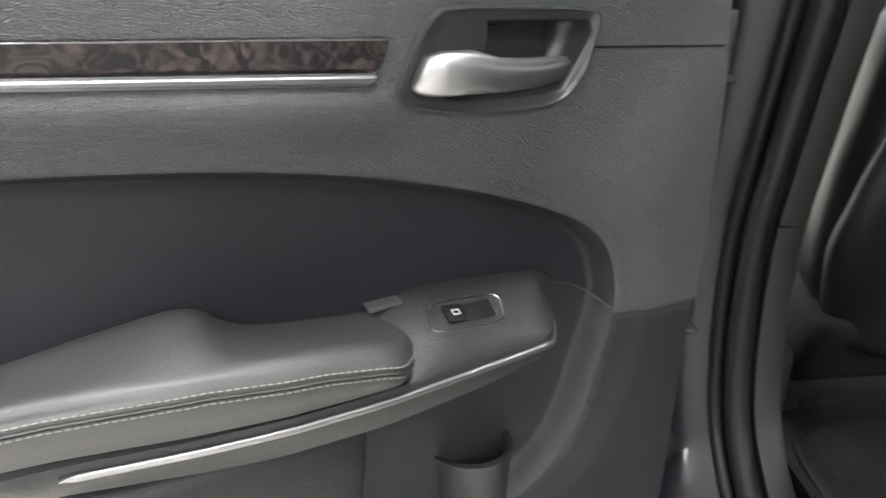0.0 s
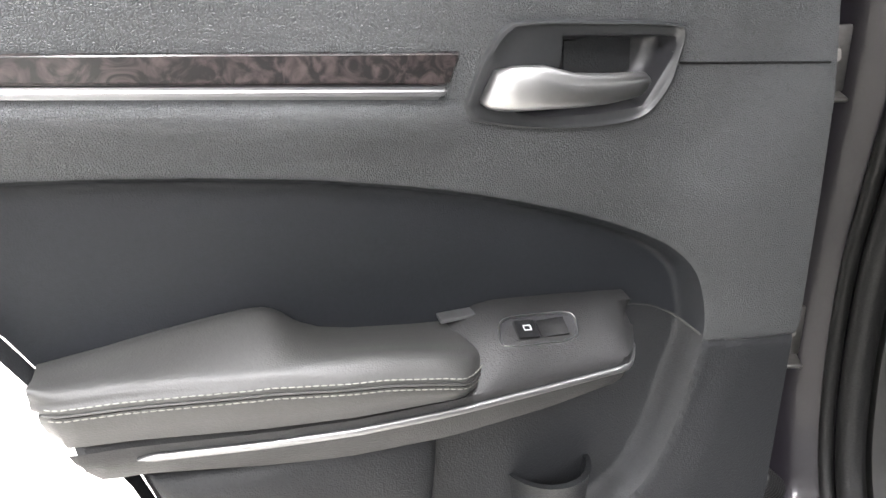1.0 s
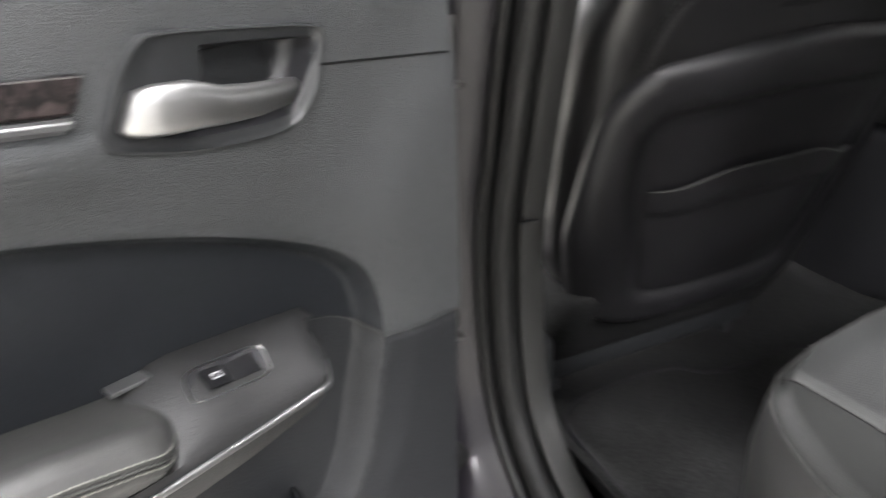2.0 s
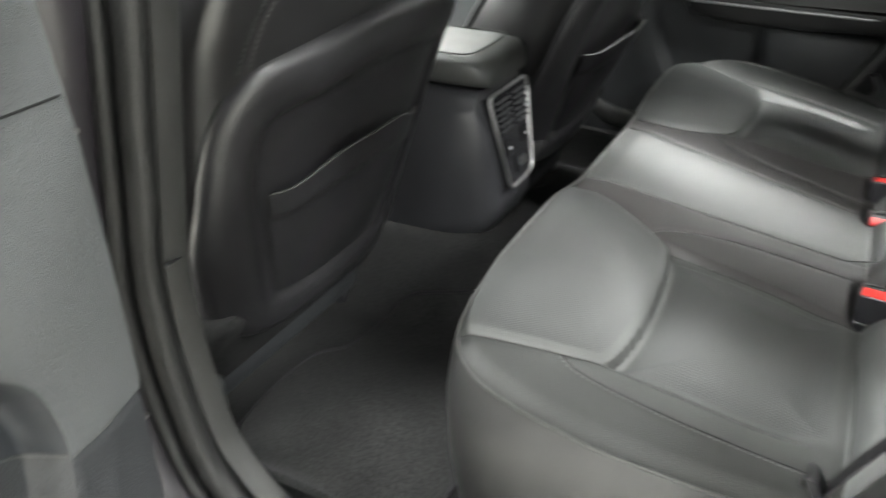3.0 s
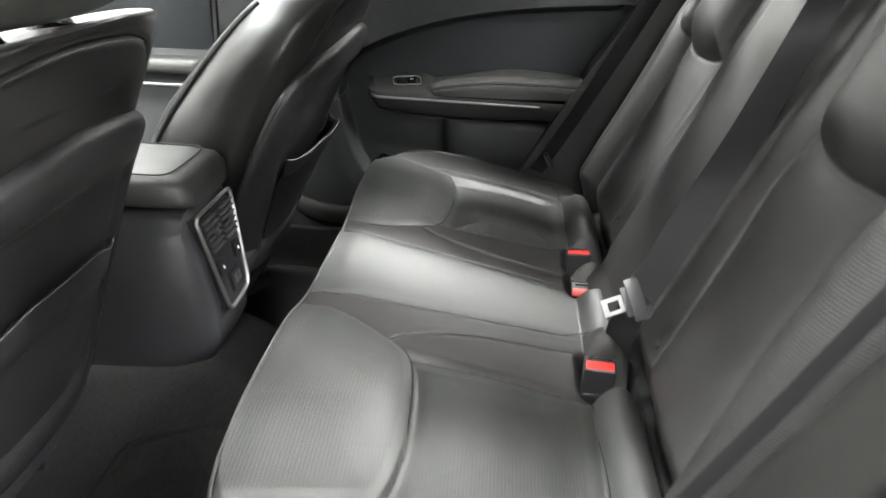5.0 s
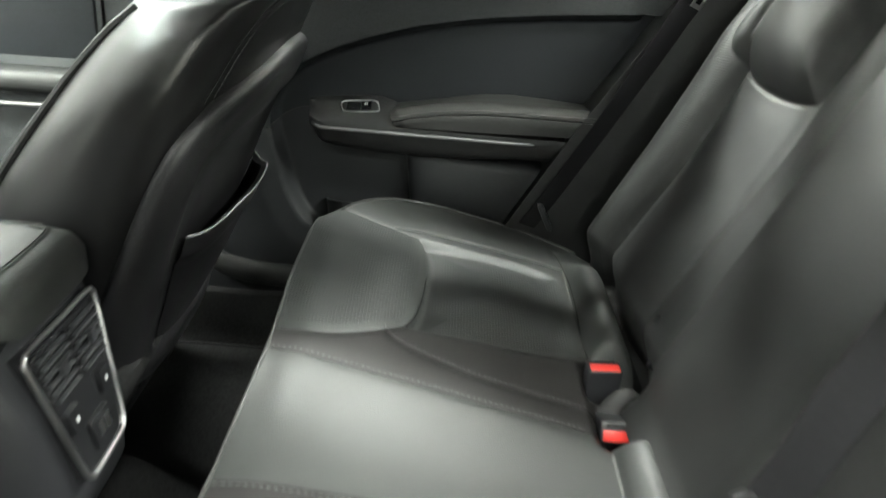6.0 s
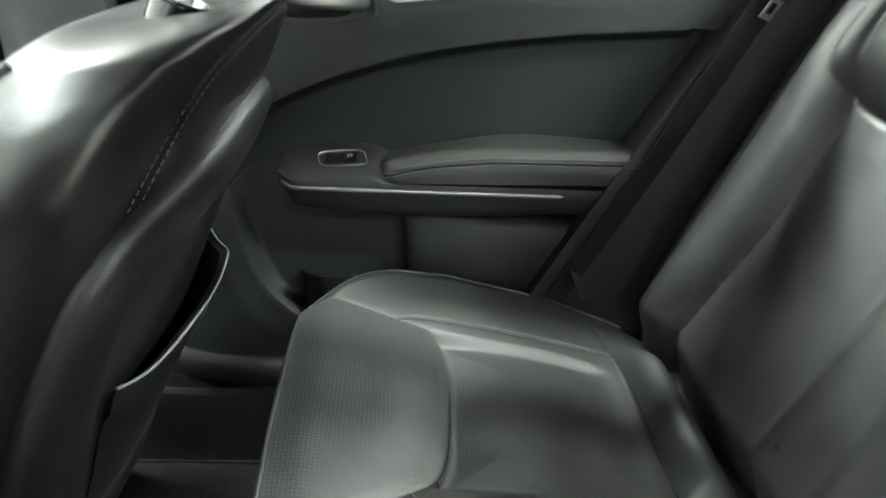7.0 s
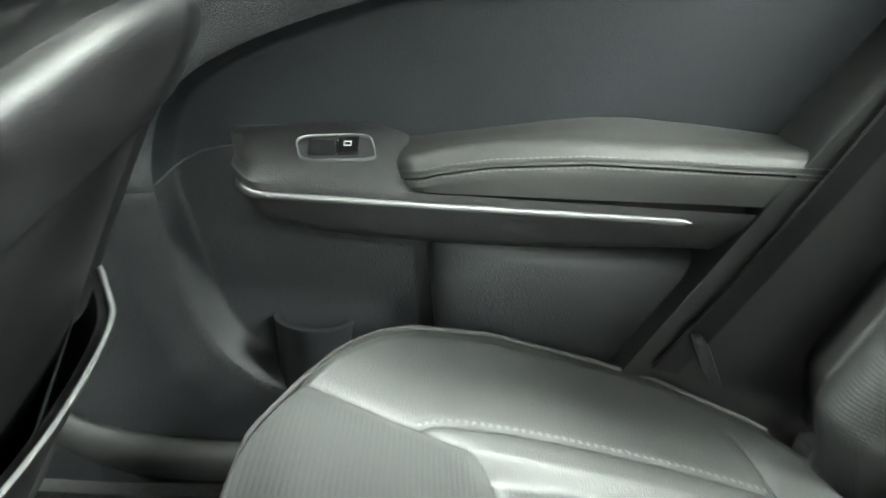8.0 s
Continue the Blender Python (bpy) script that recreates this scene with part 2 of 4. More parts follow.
def merge(*bms):
    """One bmesh out of several."""
    out = bmesh.new()
    for b in bms:
        me = bpy.data.meshes.new("tmp")
        b.to_mesh(me)
        b.free()
        out.from_mesh(me)
        bpy.data.meshes.remove(me)
    return out


def rounded_ring(cx, cy, hw, hh, power, n=40):
    """Superellipse points."""
    out = []
    for k in range(n):
        a = 2 * math.pi * k / n
        c, s = math.cos(a), math.sin(a)
        out.append((cx + hw * math.copysign(abs(c) ** (2 / power), c), cy + hh * math.copysign(abs(s) ** (2 / power), s)))
    return out


def polyline_distance(pts, poly):
    """Distance from many 2D points to an open polyline (numpy)."""
    best = np.full(len(pts), 9.0)
    for a, b in zip(poly[:-1], poly[1:]):
        ab = b - a
        t = np.clip(((pts - a) @ ab) / (ab @ ab + 1e-12), 0, 1)
        best = np.minimum(best, np.hypot(*(pts - (a + t[:, None] * ab)).T))
    return best


def inside_polygon(pts, poly):
    x, y = pts[:, 0], pts[:, 1]
    hit = np.zeros(len(pts), bool)
    for (x0, y0), (x1, y1) in zip(poly, np.roll(poly, -1, 0)):
        if y0 != y1:
            hit ^= ((y0 > y) != (y1 > y)) & (x < (x1 - x0) * (y - y0) / (y1 - y0) + x0)
    return hit


def ease(a, b, x):
    t = np.clip((x - a) / (b - a), 0, 1)
    return t * t * (3 - 2 * t)


# ---- the hall round the car ----
def build_hall():
    floor = tagged(new("floor"), "pale cream workshop floor of large plates", "floor", kind="structure")
    for y0, y1 in ((-7, -2.394), (-2.390, .803), (.807, 4.0), (4.004, 7)):
        part("floor_plate", box((-7, y0, -0.2), (7, y1, 0.0)), FLOOR, floor, smooth=False)
    for x, y in ((-2.275, .780), (-2.262, .830), (-3.275, .780), (-3.262, .830)):
        part("plate_bolt", disc(Vector((x, y, .003)), (0, 0, 1), .011, .006, 16, .001), STEEL, floor, "flat steel bolt head")
    for name, lo, hi in (("wall_north", (-7, 7, 0), (7, 7.2, 4)), ("wall_south", (-7, -7.2, 0), (7, -7, 4)),
                         ("wall_east", (7, -7.2, 0), (7.2, 7.2, 4)), ("wall_west", (-7.2, -7.2, 0), (-7, 7.2, 4))):
        tagged(part(name, box(lo, hi), WALL, smooth=False), "plain pale painted workshop wall", "wall", kind="structure")
    tagged(part("ceiling", box((-7.2, -7.2, 4), (7.2, 7.2, 4.2)), CEILING, smooth=False), "plain pale workshop ceiling", "ceiling", kind="structure")
    # unseen lamps, added in rows so that their light reaches the seats
    first = None
    for x in (-4.4, -1.15, 1.15, 2.7, 4.3):
        for y in (-3.6, 0.0, 3.6):
            if first is None:
                first = thing("added_ceiling_lamp", "added long white ceiling lamp with a glowing diffuser, out of view", "lamp", "ceiling lamps")
                part("housing", box((-0.25, -0.9, -0.02), (0.25, 0.9, 0.06), 0.01), WALL, first)
                part("diffuser", box((-0.22, -0.87, -0.035), (0.22, 0.87, -0.02), 0.003), DIFFUSER, first)
                first.matrix_basis = pose(x, y, 3.93)
            else:
                copy_thing(first, pose(x, y, 3.93))
            lamp = bpy.data.lights.new("lamp_light", "AREA")
            lamp.shape, lamp.size, lamp.size_y = "RECTANGLE", 0.44, 1.74
            lamp.energy, lamp.color = LAMP_WATTS, (0.98, 0.985, 1.0)
            ob = new("lamp_light", lamp)
            ob.matrix_basis = pose(x, y, 3.885)


build_hall()


# ---- car body ----
car = thing("car_body", "dark metallic car body with the rear door opening", "car body")

# door opening as a closed loop in the side plane: (y, z)
APERTURE = spline([(-.80, 1.30), (-.68, 1.18), (-.58, 1.02), (-.46, .83), (-.385, .68), (-.34, .57), (-.26, .49), (-.12, .452),
                   (.05, .45), (.15, .475), (.225, .54), (.258, .64), (.268, .78), (.25, .90), (.222, 1.05), (.18, 1.25), (.08, 1.36), (-.30, 1.40), (-.60, 1.38)], 8, closed=True)


def sweep_opening(section, flip_x=1, narrow=False):
    """Carries a section of (x, d) round the opening; d leads away from its middle."""
    mid = Vector((-0.15, 0.9))
    rings, k = [], len(APERTURE)
    for i, p in enumerate(APERTURE):
        t = (APERTURE[(i + 1) % k] - APERTURE[i - 1]).normalized()
        nrm = Vector((-t.y, t.x))
        if nrm.dot(p - mid) < 0:
            nrm = -nrm
        slim = smoothstep(-.10, .12, p.x) if narrow else 0.0
        rings.append([Vector((flip_x * (x - slim * .072 * max(0.0, (x + .79) / .09)), p.x + nrm.x * d, p.y + nrm.y * d)) for x, d in section])
    rings.append(rings[0])
    return loft(rings, closed_ring=True, caps=False)


def round_section(cx, cd, r, n=10, squash=1.0):
    return [(cx + r * math.cos(2 * math.pi * k / n), cd + squash * r * math.sin(2 * math.pi * k / n)) for k in range(n)]


for sx in (1, -1):
    trim = [(-.700, .055), (-.700, .012), (-.712, .002), (-.730, -.004), (-.790, -.006), (-.808, .0), (-.812, .012), (-.812, .055)]
    part("pillar_trim", sweep_opening(trim, flip_x=sx, narrow=True), TRIM, car, "dark grey plastic pillar and sill trim")
    part("weatherstrip", merge(sweep_opening(round_section(-.832, .000, .016, squash=1.1), flip_x=sx),
                               sweep_opening(round_section(-.855, .012, .008), flip_x=sx)), RUBBER, car, "black rubber door seal")
    flange = [(-.812, .06), (-.812, .018), (-.858, .018), (-.866, .022), (-.895, .026), (-.903, .034), (-.922, .040), (-.936, .055), (-.945, .10), (-.86, .12)]
    part("door_frame", sweep_opening(flange, flip_x=sx), PAINT, car, "dark metallic painted door frame")
# roof and headliner, out of view; the pane is added to let light in
for nm, z0, z1, m, lab in (("roof", 1.45, 1.49, PAINT, ""), ("headliner", 1.420, 1.448, HEADLINER, "dark grey cloth headliner")):
    part(nm, merge(box((-.62, -.70, z0), (-.42, .95, z1), .006), box((.42, -.70, z0), (.62, .95, z1), .006), box((-.42, -.70, z0), (.42, .46, z1), .006), box((-.42, .86, z0), (.42, .95, z1), .006)), m, car, lab)
for y0, y1 in ((.44, .88),):
    pane = part("added_roof_pane", box((-.44, y0, 1.492), (.44, y1, 1.497), .001, 1), GLASS, car, "tinted glass roof pane, added to let light in")
    pane.visible_shadow = False
# body shell below the windows, each side, ahead of and behind the doors
part("kick_lining", box((.745, .12, .28), (.812, .50, .62), .02, 3), PANEL_DARK, car)
part("kick_lining", box((-.812, .27, .28), (-.745, .50, .62), .02, 3), PANEL_DARK, car)
part("trim_joint", box((-.8135, .259, .8035), (-.7900, .2668, .8060), .0005, 1), SMOOTH, car)
sill = spline([Vector(p) for p in ((.722, -.10, .466), (.720, .08, .470), (.722, .17, .471), (.728, .23, .476), (.735, .285, .495), (.738, .318, .535), (.738, .338, .60), (.738, .350, .75), (.738, .356, .95))], 6)
part("sill_trim", loft([[c + Vector((-.016 * math.cos(a), 0, .026 * math.sin(a))) for a in np.linspace(0, 2 * math.pi, 17)[:-1]] for c in sill]), TRIM, car, "grey plastic sill trim")
part("rocker", box((-.93, -.32, .20), (-.80, 1.45, .40), .03), PAINT, car)
part("rocker", box((.80, -.32, .20), (.93, 1.45, .40), .03), PAINT, car)
for sx in (1, -1):
    lo, hi = sorted((sx * .79, sx * .95))
    part("quarter_panel", box((lo, -1.9, .30), (hi, -.86, 1.04), .03), PAINT, car)
    side = [(-.32, .33), (-.365, .60), (-.41, .68), (-.49, .82), (-.61, 1.01), (-.71, 1.17), (-1.25, 1.10), (-1.25, .33)]
    ahead = .075 if sx > 0 else 0.0
    part("side_lining", loft([[Vector((sx * x, y + ahead, z)) for y, z in side] for x in (.694, .800)]), LINING, car, "dark plastic lining beside the rear seat", smooth=False)
    part("pillar_cover", box((min(sx * .755, sx * .81), .315, .40), (max(sx * .755, sx * .81), .475, 1.42), .02), PANEL, car, "grey plastic pillar cover")
    part("side_pillar", box((min(sx * .80, sx * .93), .33, .42), (max(sx * .80, sx * .93), .42, 1.42), .02), PAINT, car)
part("floor_pan", box((-.80, -.9, .22), (.80, 1.5, .30), .01), PAINT, car)
part("parcel_shelf", box((-.66, -1.25, 1.05), (.66, -.76, 1.08), .01), CARPET, car, "dark carpeted parcel shelf")
part("firewall", box((-.80, 1.46, .25), (.80, 1.55, 1.0), .02), PANEL_DARK, car)


def carpet_height(x, y):
    tunnel = 0.17 * (1 - smoothstep(0.09, 0.22, abs(x))) * (0.55 + 0.45 * smoothstep(0.08, 0.24, y))
    side = 0.10 * smoothstep(0.66, 0.715, abs(x))
    toe = 0.10 * smoothstep(0.50, 0.62, y) * (1 - smoothstep(.58, .66, abs(x)))
    lumps = 0.004 * noise.noise(Vector((x * 7, y * 7, 0)))
    return 0.332 + tunnel + side + 0.4 * toe + lumps


def height_sheet(xs, ys, f):
    bm = bmesh.new()
    rows = [[bm.verts.new((x, y, f(x, y))) for x in xs] for y in ys]
    for a, b in zip(rows, rows[1:]):
        for i in range(len(xs) - 1):
            bm.faces.new((a[i], a[i + 1], b[i + 1], b[i]))
    return bm


def solid_under(bm, depth):
    """Gives an open sheet a thickness downwards."""
    bmesh.ops.recalc_face_normals(bm, faces=bm.faces)
    geo = bmesh.ops.extrude_face_region(bm, geom=bm.faces[:])
    for v in geo["geom"]:
        if isinstance(v, bmesh.types.BMVert):
            v.co.z -= depth
    return bm


carpet = part("carpet", solid_under(height_sheet(np.linspace(-.725, .725, 90), np.linspace(-.10, 1.40, 90), carpet_height), .02), CARPET)
tagged(carpet, "charcoal carpet over the car floor and tunnel", "carpet", kind="structure")


def floor_mat(name, sx):
    """Thin mat with a notched front edge and a bound rim."""
    edge = spline([(.17, .08), (.17, .30), (.20, .375), (.27, .385), (.33, .40), (.38, .44), (.50, .445), (.60, .43), (.64, .36), (.64, .10), (.60, .07), (.40, .065)], 5, closed=True)
    bm = bmesh.new()
    vs = [bm.verts.new((sx * p.x, p.y, 0)) for p in edge]
    face = bm.faces.new(vs)
    bmesh.ops.triangulate(bm, faces=[face])
    bmesh.ops.subdivide_edges(bm, edges=[e for e in bm.edges if e.calc_length() > .06], cuts=2)
    geo = bmesh.ops.extrude_face_region(bm, geom=bm.faces[:])
    top = [v for v in geo["geom"] if isinstance(v, bmesh.types.BMVert)]
    for v in bm.verts:
        v.co.z = carpet_height(v.co.x, v.co.y) - .002
    for v in top:
        v.co.z += 0.010
    ob = thing(name, "charcoal carpet floor mat with a bound edge", "floor mat", "rear floor mats")
    part("mat_body", bm, CARPET, ob)
    rim = [Vector((sx * p.x, p.y, carpet_height(p.x, p.y) + .007)) for p in edge]
    part("binding", tube(rim + rim[:1], .004, 6), BELT, ob)
    return ob


floor_mat("floor_mat", -1)
floor_mat("floor_mat", 1)


# ---- rear bench: cushion ----
FRONT_Y, BACK_Y = .027, -.470
SHIFT = .030


def cushion_half_width(y, side=-1):
    ys = [-.47, -.42, -.34, -.27, -.17, -.09, -.06, -.040, -.022, -.004, .008, .018, .024, .027]
    if side < 0:
        return np.interp(y, ys, [.605, .645, .672, .686, .701, .698, .693, .687, .678, .663, .648, .628, .600, .560])
    return np.interp(y, ys, [.610, .655, .692, .704, .712, .696, .676, .654, .628, .592, .562, .528, .500, .470])


def flat(pts, n=8, closed=False):
    return np.array([tuple(p) for p in spline(pts, n, closed)])


ROLL_SEAM = flat([(.600, .030), (.597, .000), (.585, -.035), (.570, -.075), (.556, -.118), (.540, -.146), (.464, -.159), (.376, -.159), (.290, -.152), (.247, -.138), (.222, -.110), (.190, -.065), (.172, -.020), (.170, .030)], 6)
ROLL = np.concatenate([ROLL_SEAM, [(.30, .05), (.48, .05)]])
INSERT = np.concatenate([ROLL_SEAM[30:55], flat([(.247, -.138), (.250, -.20), (.253, -.30), (.262, -.372), (.268, -.389), (.290, -.393), (.38, -.394), (.495, -.393), (.515, -.389), (.522, -.372), (.538, -.30), (.540, -.22), (.540, -.146)], 6)[1:]])
SEAMS = [ROLL_SEAM, flat([(.247, -.138), (.250, -.20), (.253, -.30), (.262, -.372), (.268, -.395)]),
         flat([(.122, .024), (.106, -.16), (.078, -.47)]),
         flat([(.222, -.110), (.195, -.135), (.165, -.20), (.148, -.28), (.135, -.405)]),
         flat([(.563, -.095), (.578, -.125), (.583, -.20), (.579, -.30), (.566, -.402)]),
         flat([(.09, -.402), (.205, -.405), (.315, -.402), (.45, -.405), (.58, -.402), (.64, -.392)])]

STRIP = np.concatenate([SEAMS[2], [(.27, -.402), (.27, -.142), (.24, -.125)], ROLL_SEAM[-20:]])


def cushion_height(x, y):
    """Height of the leather over the bench, from arrays of x and y."""
    ax = np.abs(x + SHIFT)
    p = np.stack([ax, y], 1)
    z = .694 - .195 * (FRONT_Y - y)
    d_side = np.where(x < 0, cushion_half_width(y, -1), cushion_half_width(y, 1)) - np.abs(x)
    z = z - .006 * (1 - ease(0, .05, FRONT_Y - y)) ** 1.5 - .008 * (1 - ease(0, .03, d_side))
    near = np.full(len(x), 9.0)
    for s in SEAMS:
        near = np.minimum(near, polyline_distance(p, s))
    in_roll = inside_polygon(p, ROLL)
    in_insert = inside_polygon(p, INSERT)
    d_ins = polyline_distance(p, INSERT)
    s_ins = np.where(in_insert, -d_ins, d_ins)
    puff = np.ones(len(x))
    for piece, reach, bend in ((ROLL_SEAM[:31], .15, 1.5), (ROLL_SEAM[30:55], .075, 2.2), (ROLL_SEAM[54:], .11, 1.8)):
        puff = puff * (1 - (1 - np.clip(polyline_distance(p, piece) / reach, 0, 1)) ** bend)
    z = z + .024 * puff * in_roll
    fade = ease(-.395, -.34, y) * (1 - in_roll)
    depth = .009 + np.interp(y, [-.24, -.19, -.15], [0, .004, .009])
    z = z + fade * (.010 * ease(0, .075, -s_ins) - depth * ease(.014, -.010, s_ins))
    z = z + .0012 * ease(0, .016, near) - .0012 * np.exp(-(near / .0026) ** 2)
    roll = np.clip((y + .470) / .068, 0, 1)
    well = np.zeros(len(x))
    for wx, ww, deep in ((-.225, .052, .075), (.080, .040, .035), (.180, .040, .050)):
        well = np.maximum(well, deep * np.exp(-((x - wx) / ww) ** 4) * ease(-.380, -.410, y))
    z = z + np.where(y < -.402, .042 * np.sin(np.pi * roll ** .9) ** .8 * (1 - ease(.50, .625, ax)) * np.where(ax > .10, 1.0, .75), 0) * (1 - np.clip(well / .035, 0, 1)) - well
    # soft creases and settled padding
    z = z + .0016 * np.array([noise.noise(Vector((a * 9, b * 9, 1.0))) for a, b in zip(x, y)])
    return z


rear_bench = thing("rear_bench", "black leather rear bench with perforated seat panels", "car seat")


def build_cushion():
    nx, ny = 640, 240
    ys = FRONT_Y - (FRONT_Y - BACK_Y) * (np.linspace(0, 1, ny) ** 1.25)
    sx = np.linspace(-1, 1, nx)
    X = np.concatenate([np.interp(sx, (-1, 1), (-float(cushion_half_width(y, -1)), float(cushion_half_width(y, 1)))) for y in ys])
    Y = np.repeat(ys, nx)
    Z = cushion_height(X, Y)
    bm = bmesh.new()
    vs = [bm.verts.new(c) for c in zip(X, Y, Z)]
    P = np.stack([np.abs(X + SHIFT), Y], 1)
    perf = (inside_polygon(P, ROLL) & (polyline_distance(P, ROLL_SEAM) > .012)) | (inside_polygon(P, INSERT) & (polyline_distance(P, INSERT) > .012))
    dull = inside_polygon(P, STRIP) & ~inside_polygon(P, ROLL) & ~inside_polygon(P, INSERT)
    for j in range(ny - 1):
        for i in range(nx - 1):
            a = j * nx + i
            f = bm.faces.new((vs[a], vs[a + 1], vs[a + nx + 1], vs[a + nx]))
            f.material_index = 1 if perf[a] and perf[a + 1] and perf[a + nx] and perf[a + nx + 1] else 2 if dull[a] else 0
    bench = part("cushion", bm, [LEATHER, LEATHER_PERF, LEATHER_STRIP], rear_bench, "black leather bench cushion with perforated panels", angle=80)
    # rim of the cushion, from the rear by the door, round the front, to the other rear
    ring = []
    for y in BACK_Y + .03 + (FRONT_Y - BACK_Y - .031) * (1 - np.linspace(1, 0, 50) ** 1.6):
        ring.append((-float(cushion_half_width(y, -1)), y))
    ring += [(x, FRONT_Y) for x in np.linspace(-float(cushion_half_width(FRONT_Y, -1)), float(cushion_half_width(FRONT_Y, 1)), 60)[1:-1]]
    ring += [(float(cushion_half_width(y, 1)), y) for x, y in reversed(ring[:50])]
    rim_z = cushion_height(np.array([p[0] * .999 for p in ring]), np.array([p[1] for p in ring]))
    rim_z = np.convolve(np.pad(rim_z, 3, mode="edge"), np.ones(7) / 7, "valid")
    part("piping", tube([Vector((x * 1.002, y + .001, z + .0012)) for (x, y), z in zip(ring, rim_z)], .0022, 8), PIPING, bench, "pale grey piping along the edge")
    rows = []
    for off, drop in ((0, 0), (.008, -.02), (.014, -.07), (.010, -.16), (-.006, -.26), (-.02, -.345)):
        row = []
        for k, ((x, y), z) in enumerate(zip(ring, rim_z)):
            a, b = Vector(ring[max(k - 1, 0)]), Vector(ring[min(k + 1, len(ring) - 1)])
            t = (b - a).normalized()
            row.append(Vector((x - t.y * off, y + t.x * off, z + drop)))
        rows.append(row)
    part("valance", loft(rows, closed_ring=False), LEATHER_SOFT, bench, "soft black leather front and side facing", angle=80)
    # sewn joints, with stitches beside the main ones
    for sgn in (-1, 1):
        for s in SEAMS:
            pts = [(sgn * a - SHIFT, b) for a, b in s if b < FRONT_Y - .002 and abs(sgn * a - SHIFT) < float(cushion_half_width(b, sgn)) - .004]
            z = cushion_height(np.array([p[0] for p in pts]), np.array([p[1] for p in pts]))
            part("seam", tube([Vector((a, b, c + .0002)) for (a, b), c in zip(pts, z)], .0008, 6), GLOSS_SEAM, bench)
        for k, s in ((2, SEAMS[2]), (3, SEAMS[3]), (4, SEAMS[4])):
            off = .006
            pts = [(sgn * (a + off) - SHIFT, b) for a, b in s]
            z = cushion_height(np.array([p[0] for p in pts]), np.array([p[1] for p in pts]))
            part("seam_thread", dashes([Vector((a, b, c + .0008)) for (a, b), c in zip(pts, z)], .0042, .003, .00045), SEAM_THREAD, bench)
    return bench


GLOSS_SEAM = mat("black_sewn_joint", (0.006, 0.006, 0.006), 0.8, spec=0.1)
SEAM_THREAD = mat("dark_grey_thread", (0.13, 0.13, 0.13), 0.7)


def dashes(path, length, gap, r):
    """Short stitches laid along a path."""
    bms = bmesh.new()
    dist = [0.0]
    for a, b in zip(path, path[1:]):
        dist.append(dist[-1] + (b - a).length)

    def at(d):
        for k in range(len(path) - 1):
            if d <= dist[k + 1]:
                t = (d - dist[k]) / max(dist[k + 1] - dist[k], 1e-9)
                return path[k].lerp(path[k + 1], t)
        return path[-1]
    d = 0.0
    while d + length < dist[-1]:
        p0, p1 = at(d), at(d + length)
        t = (p1 - p0).normalized()
        side = t.cross(Vector((0.3, 0.5, 0.8))).normalized()
        nrm = t.cross(side)
        ends = []
        for p, rr in ((p0, r * .5), (p0.lerp(p1, .25), r), (p0.lerp(p1, .75), r), (p1, r * .5)):
            ends.append([bms.verts.new(p + rr * (math.cos(a) * side + math.sin(a) * nrm)) for a in (0, 1.57, 3.14, 4.71)])
        for u, v in zip(ends, ends[1:]):
            for k in range(4):
                bms.faces.new((u[k], u[(k + 1) % 4], v[(k + 1) % 4], v[k]))
        d += length + gap
    return bms


build_cushion()
# unseen block, added to stop light leaking in below the backrest
part("gap_plug", box((-.66, -.64, .40), (.66, -.478, .588), .012, 2), CARPET, rear_bench, "dark cloth block added to plug the gap below the backrest")

# ---- rear bench: backrest ----
LEAN = radians(25)
BACK_FOOT = Vector((0, -.455, .600))
BACK_UP = Vector((0, -math.sin(LEAN), math.cos(LEAN)))
BACK_OUT = Vector((0, math.cos(LEAN), math.sin(LEAN)))
PAD = flat([(.245, .46), (.27, .435), (.34, .425), (.42, .425), (.50, .437), (.545, .47), (.555, .60), (.53, .66), (.28, .66), (.245, .60)], 6, True)
BACK_SEAMS = [PAD, flat([(.530, .0), (.515, .10), (.490, .25), (.485, .36), (.50, .437)]), flat([(.262, .0), (.265, .10), (.250, .25), (.235, .36), (.245, .46), (.245, .60)]),
              flat([(.150, .0), (.145, .25), (.150, .40), (.165, .66)]), flat([(.640, .0), (.638, .20), (.638, .45), (.62, .66)])]


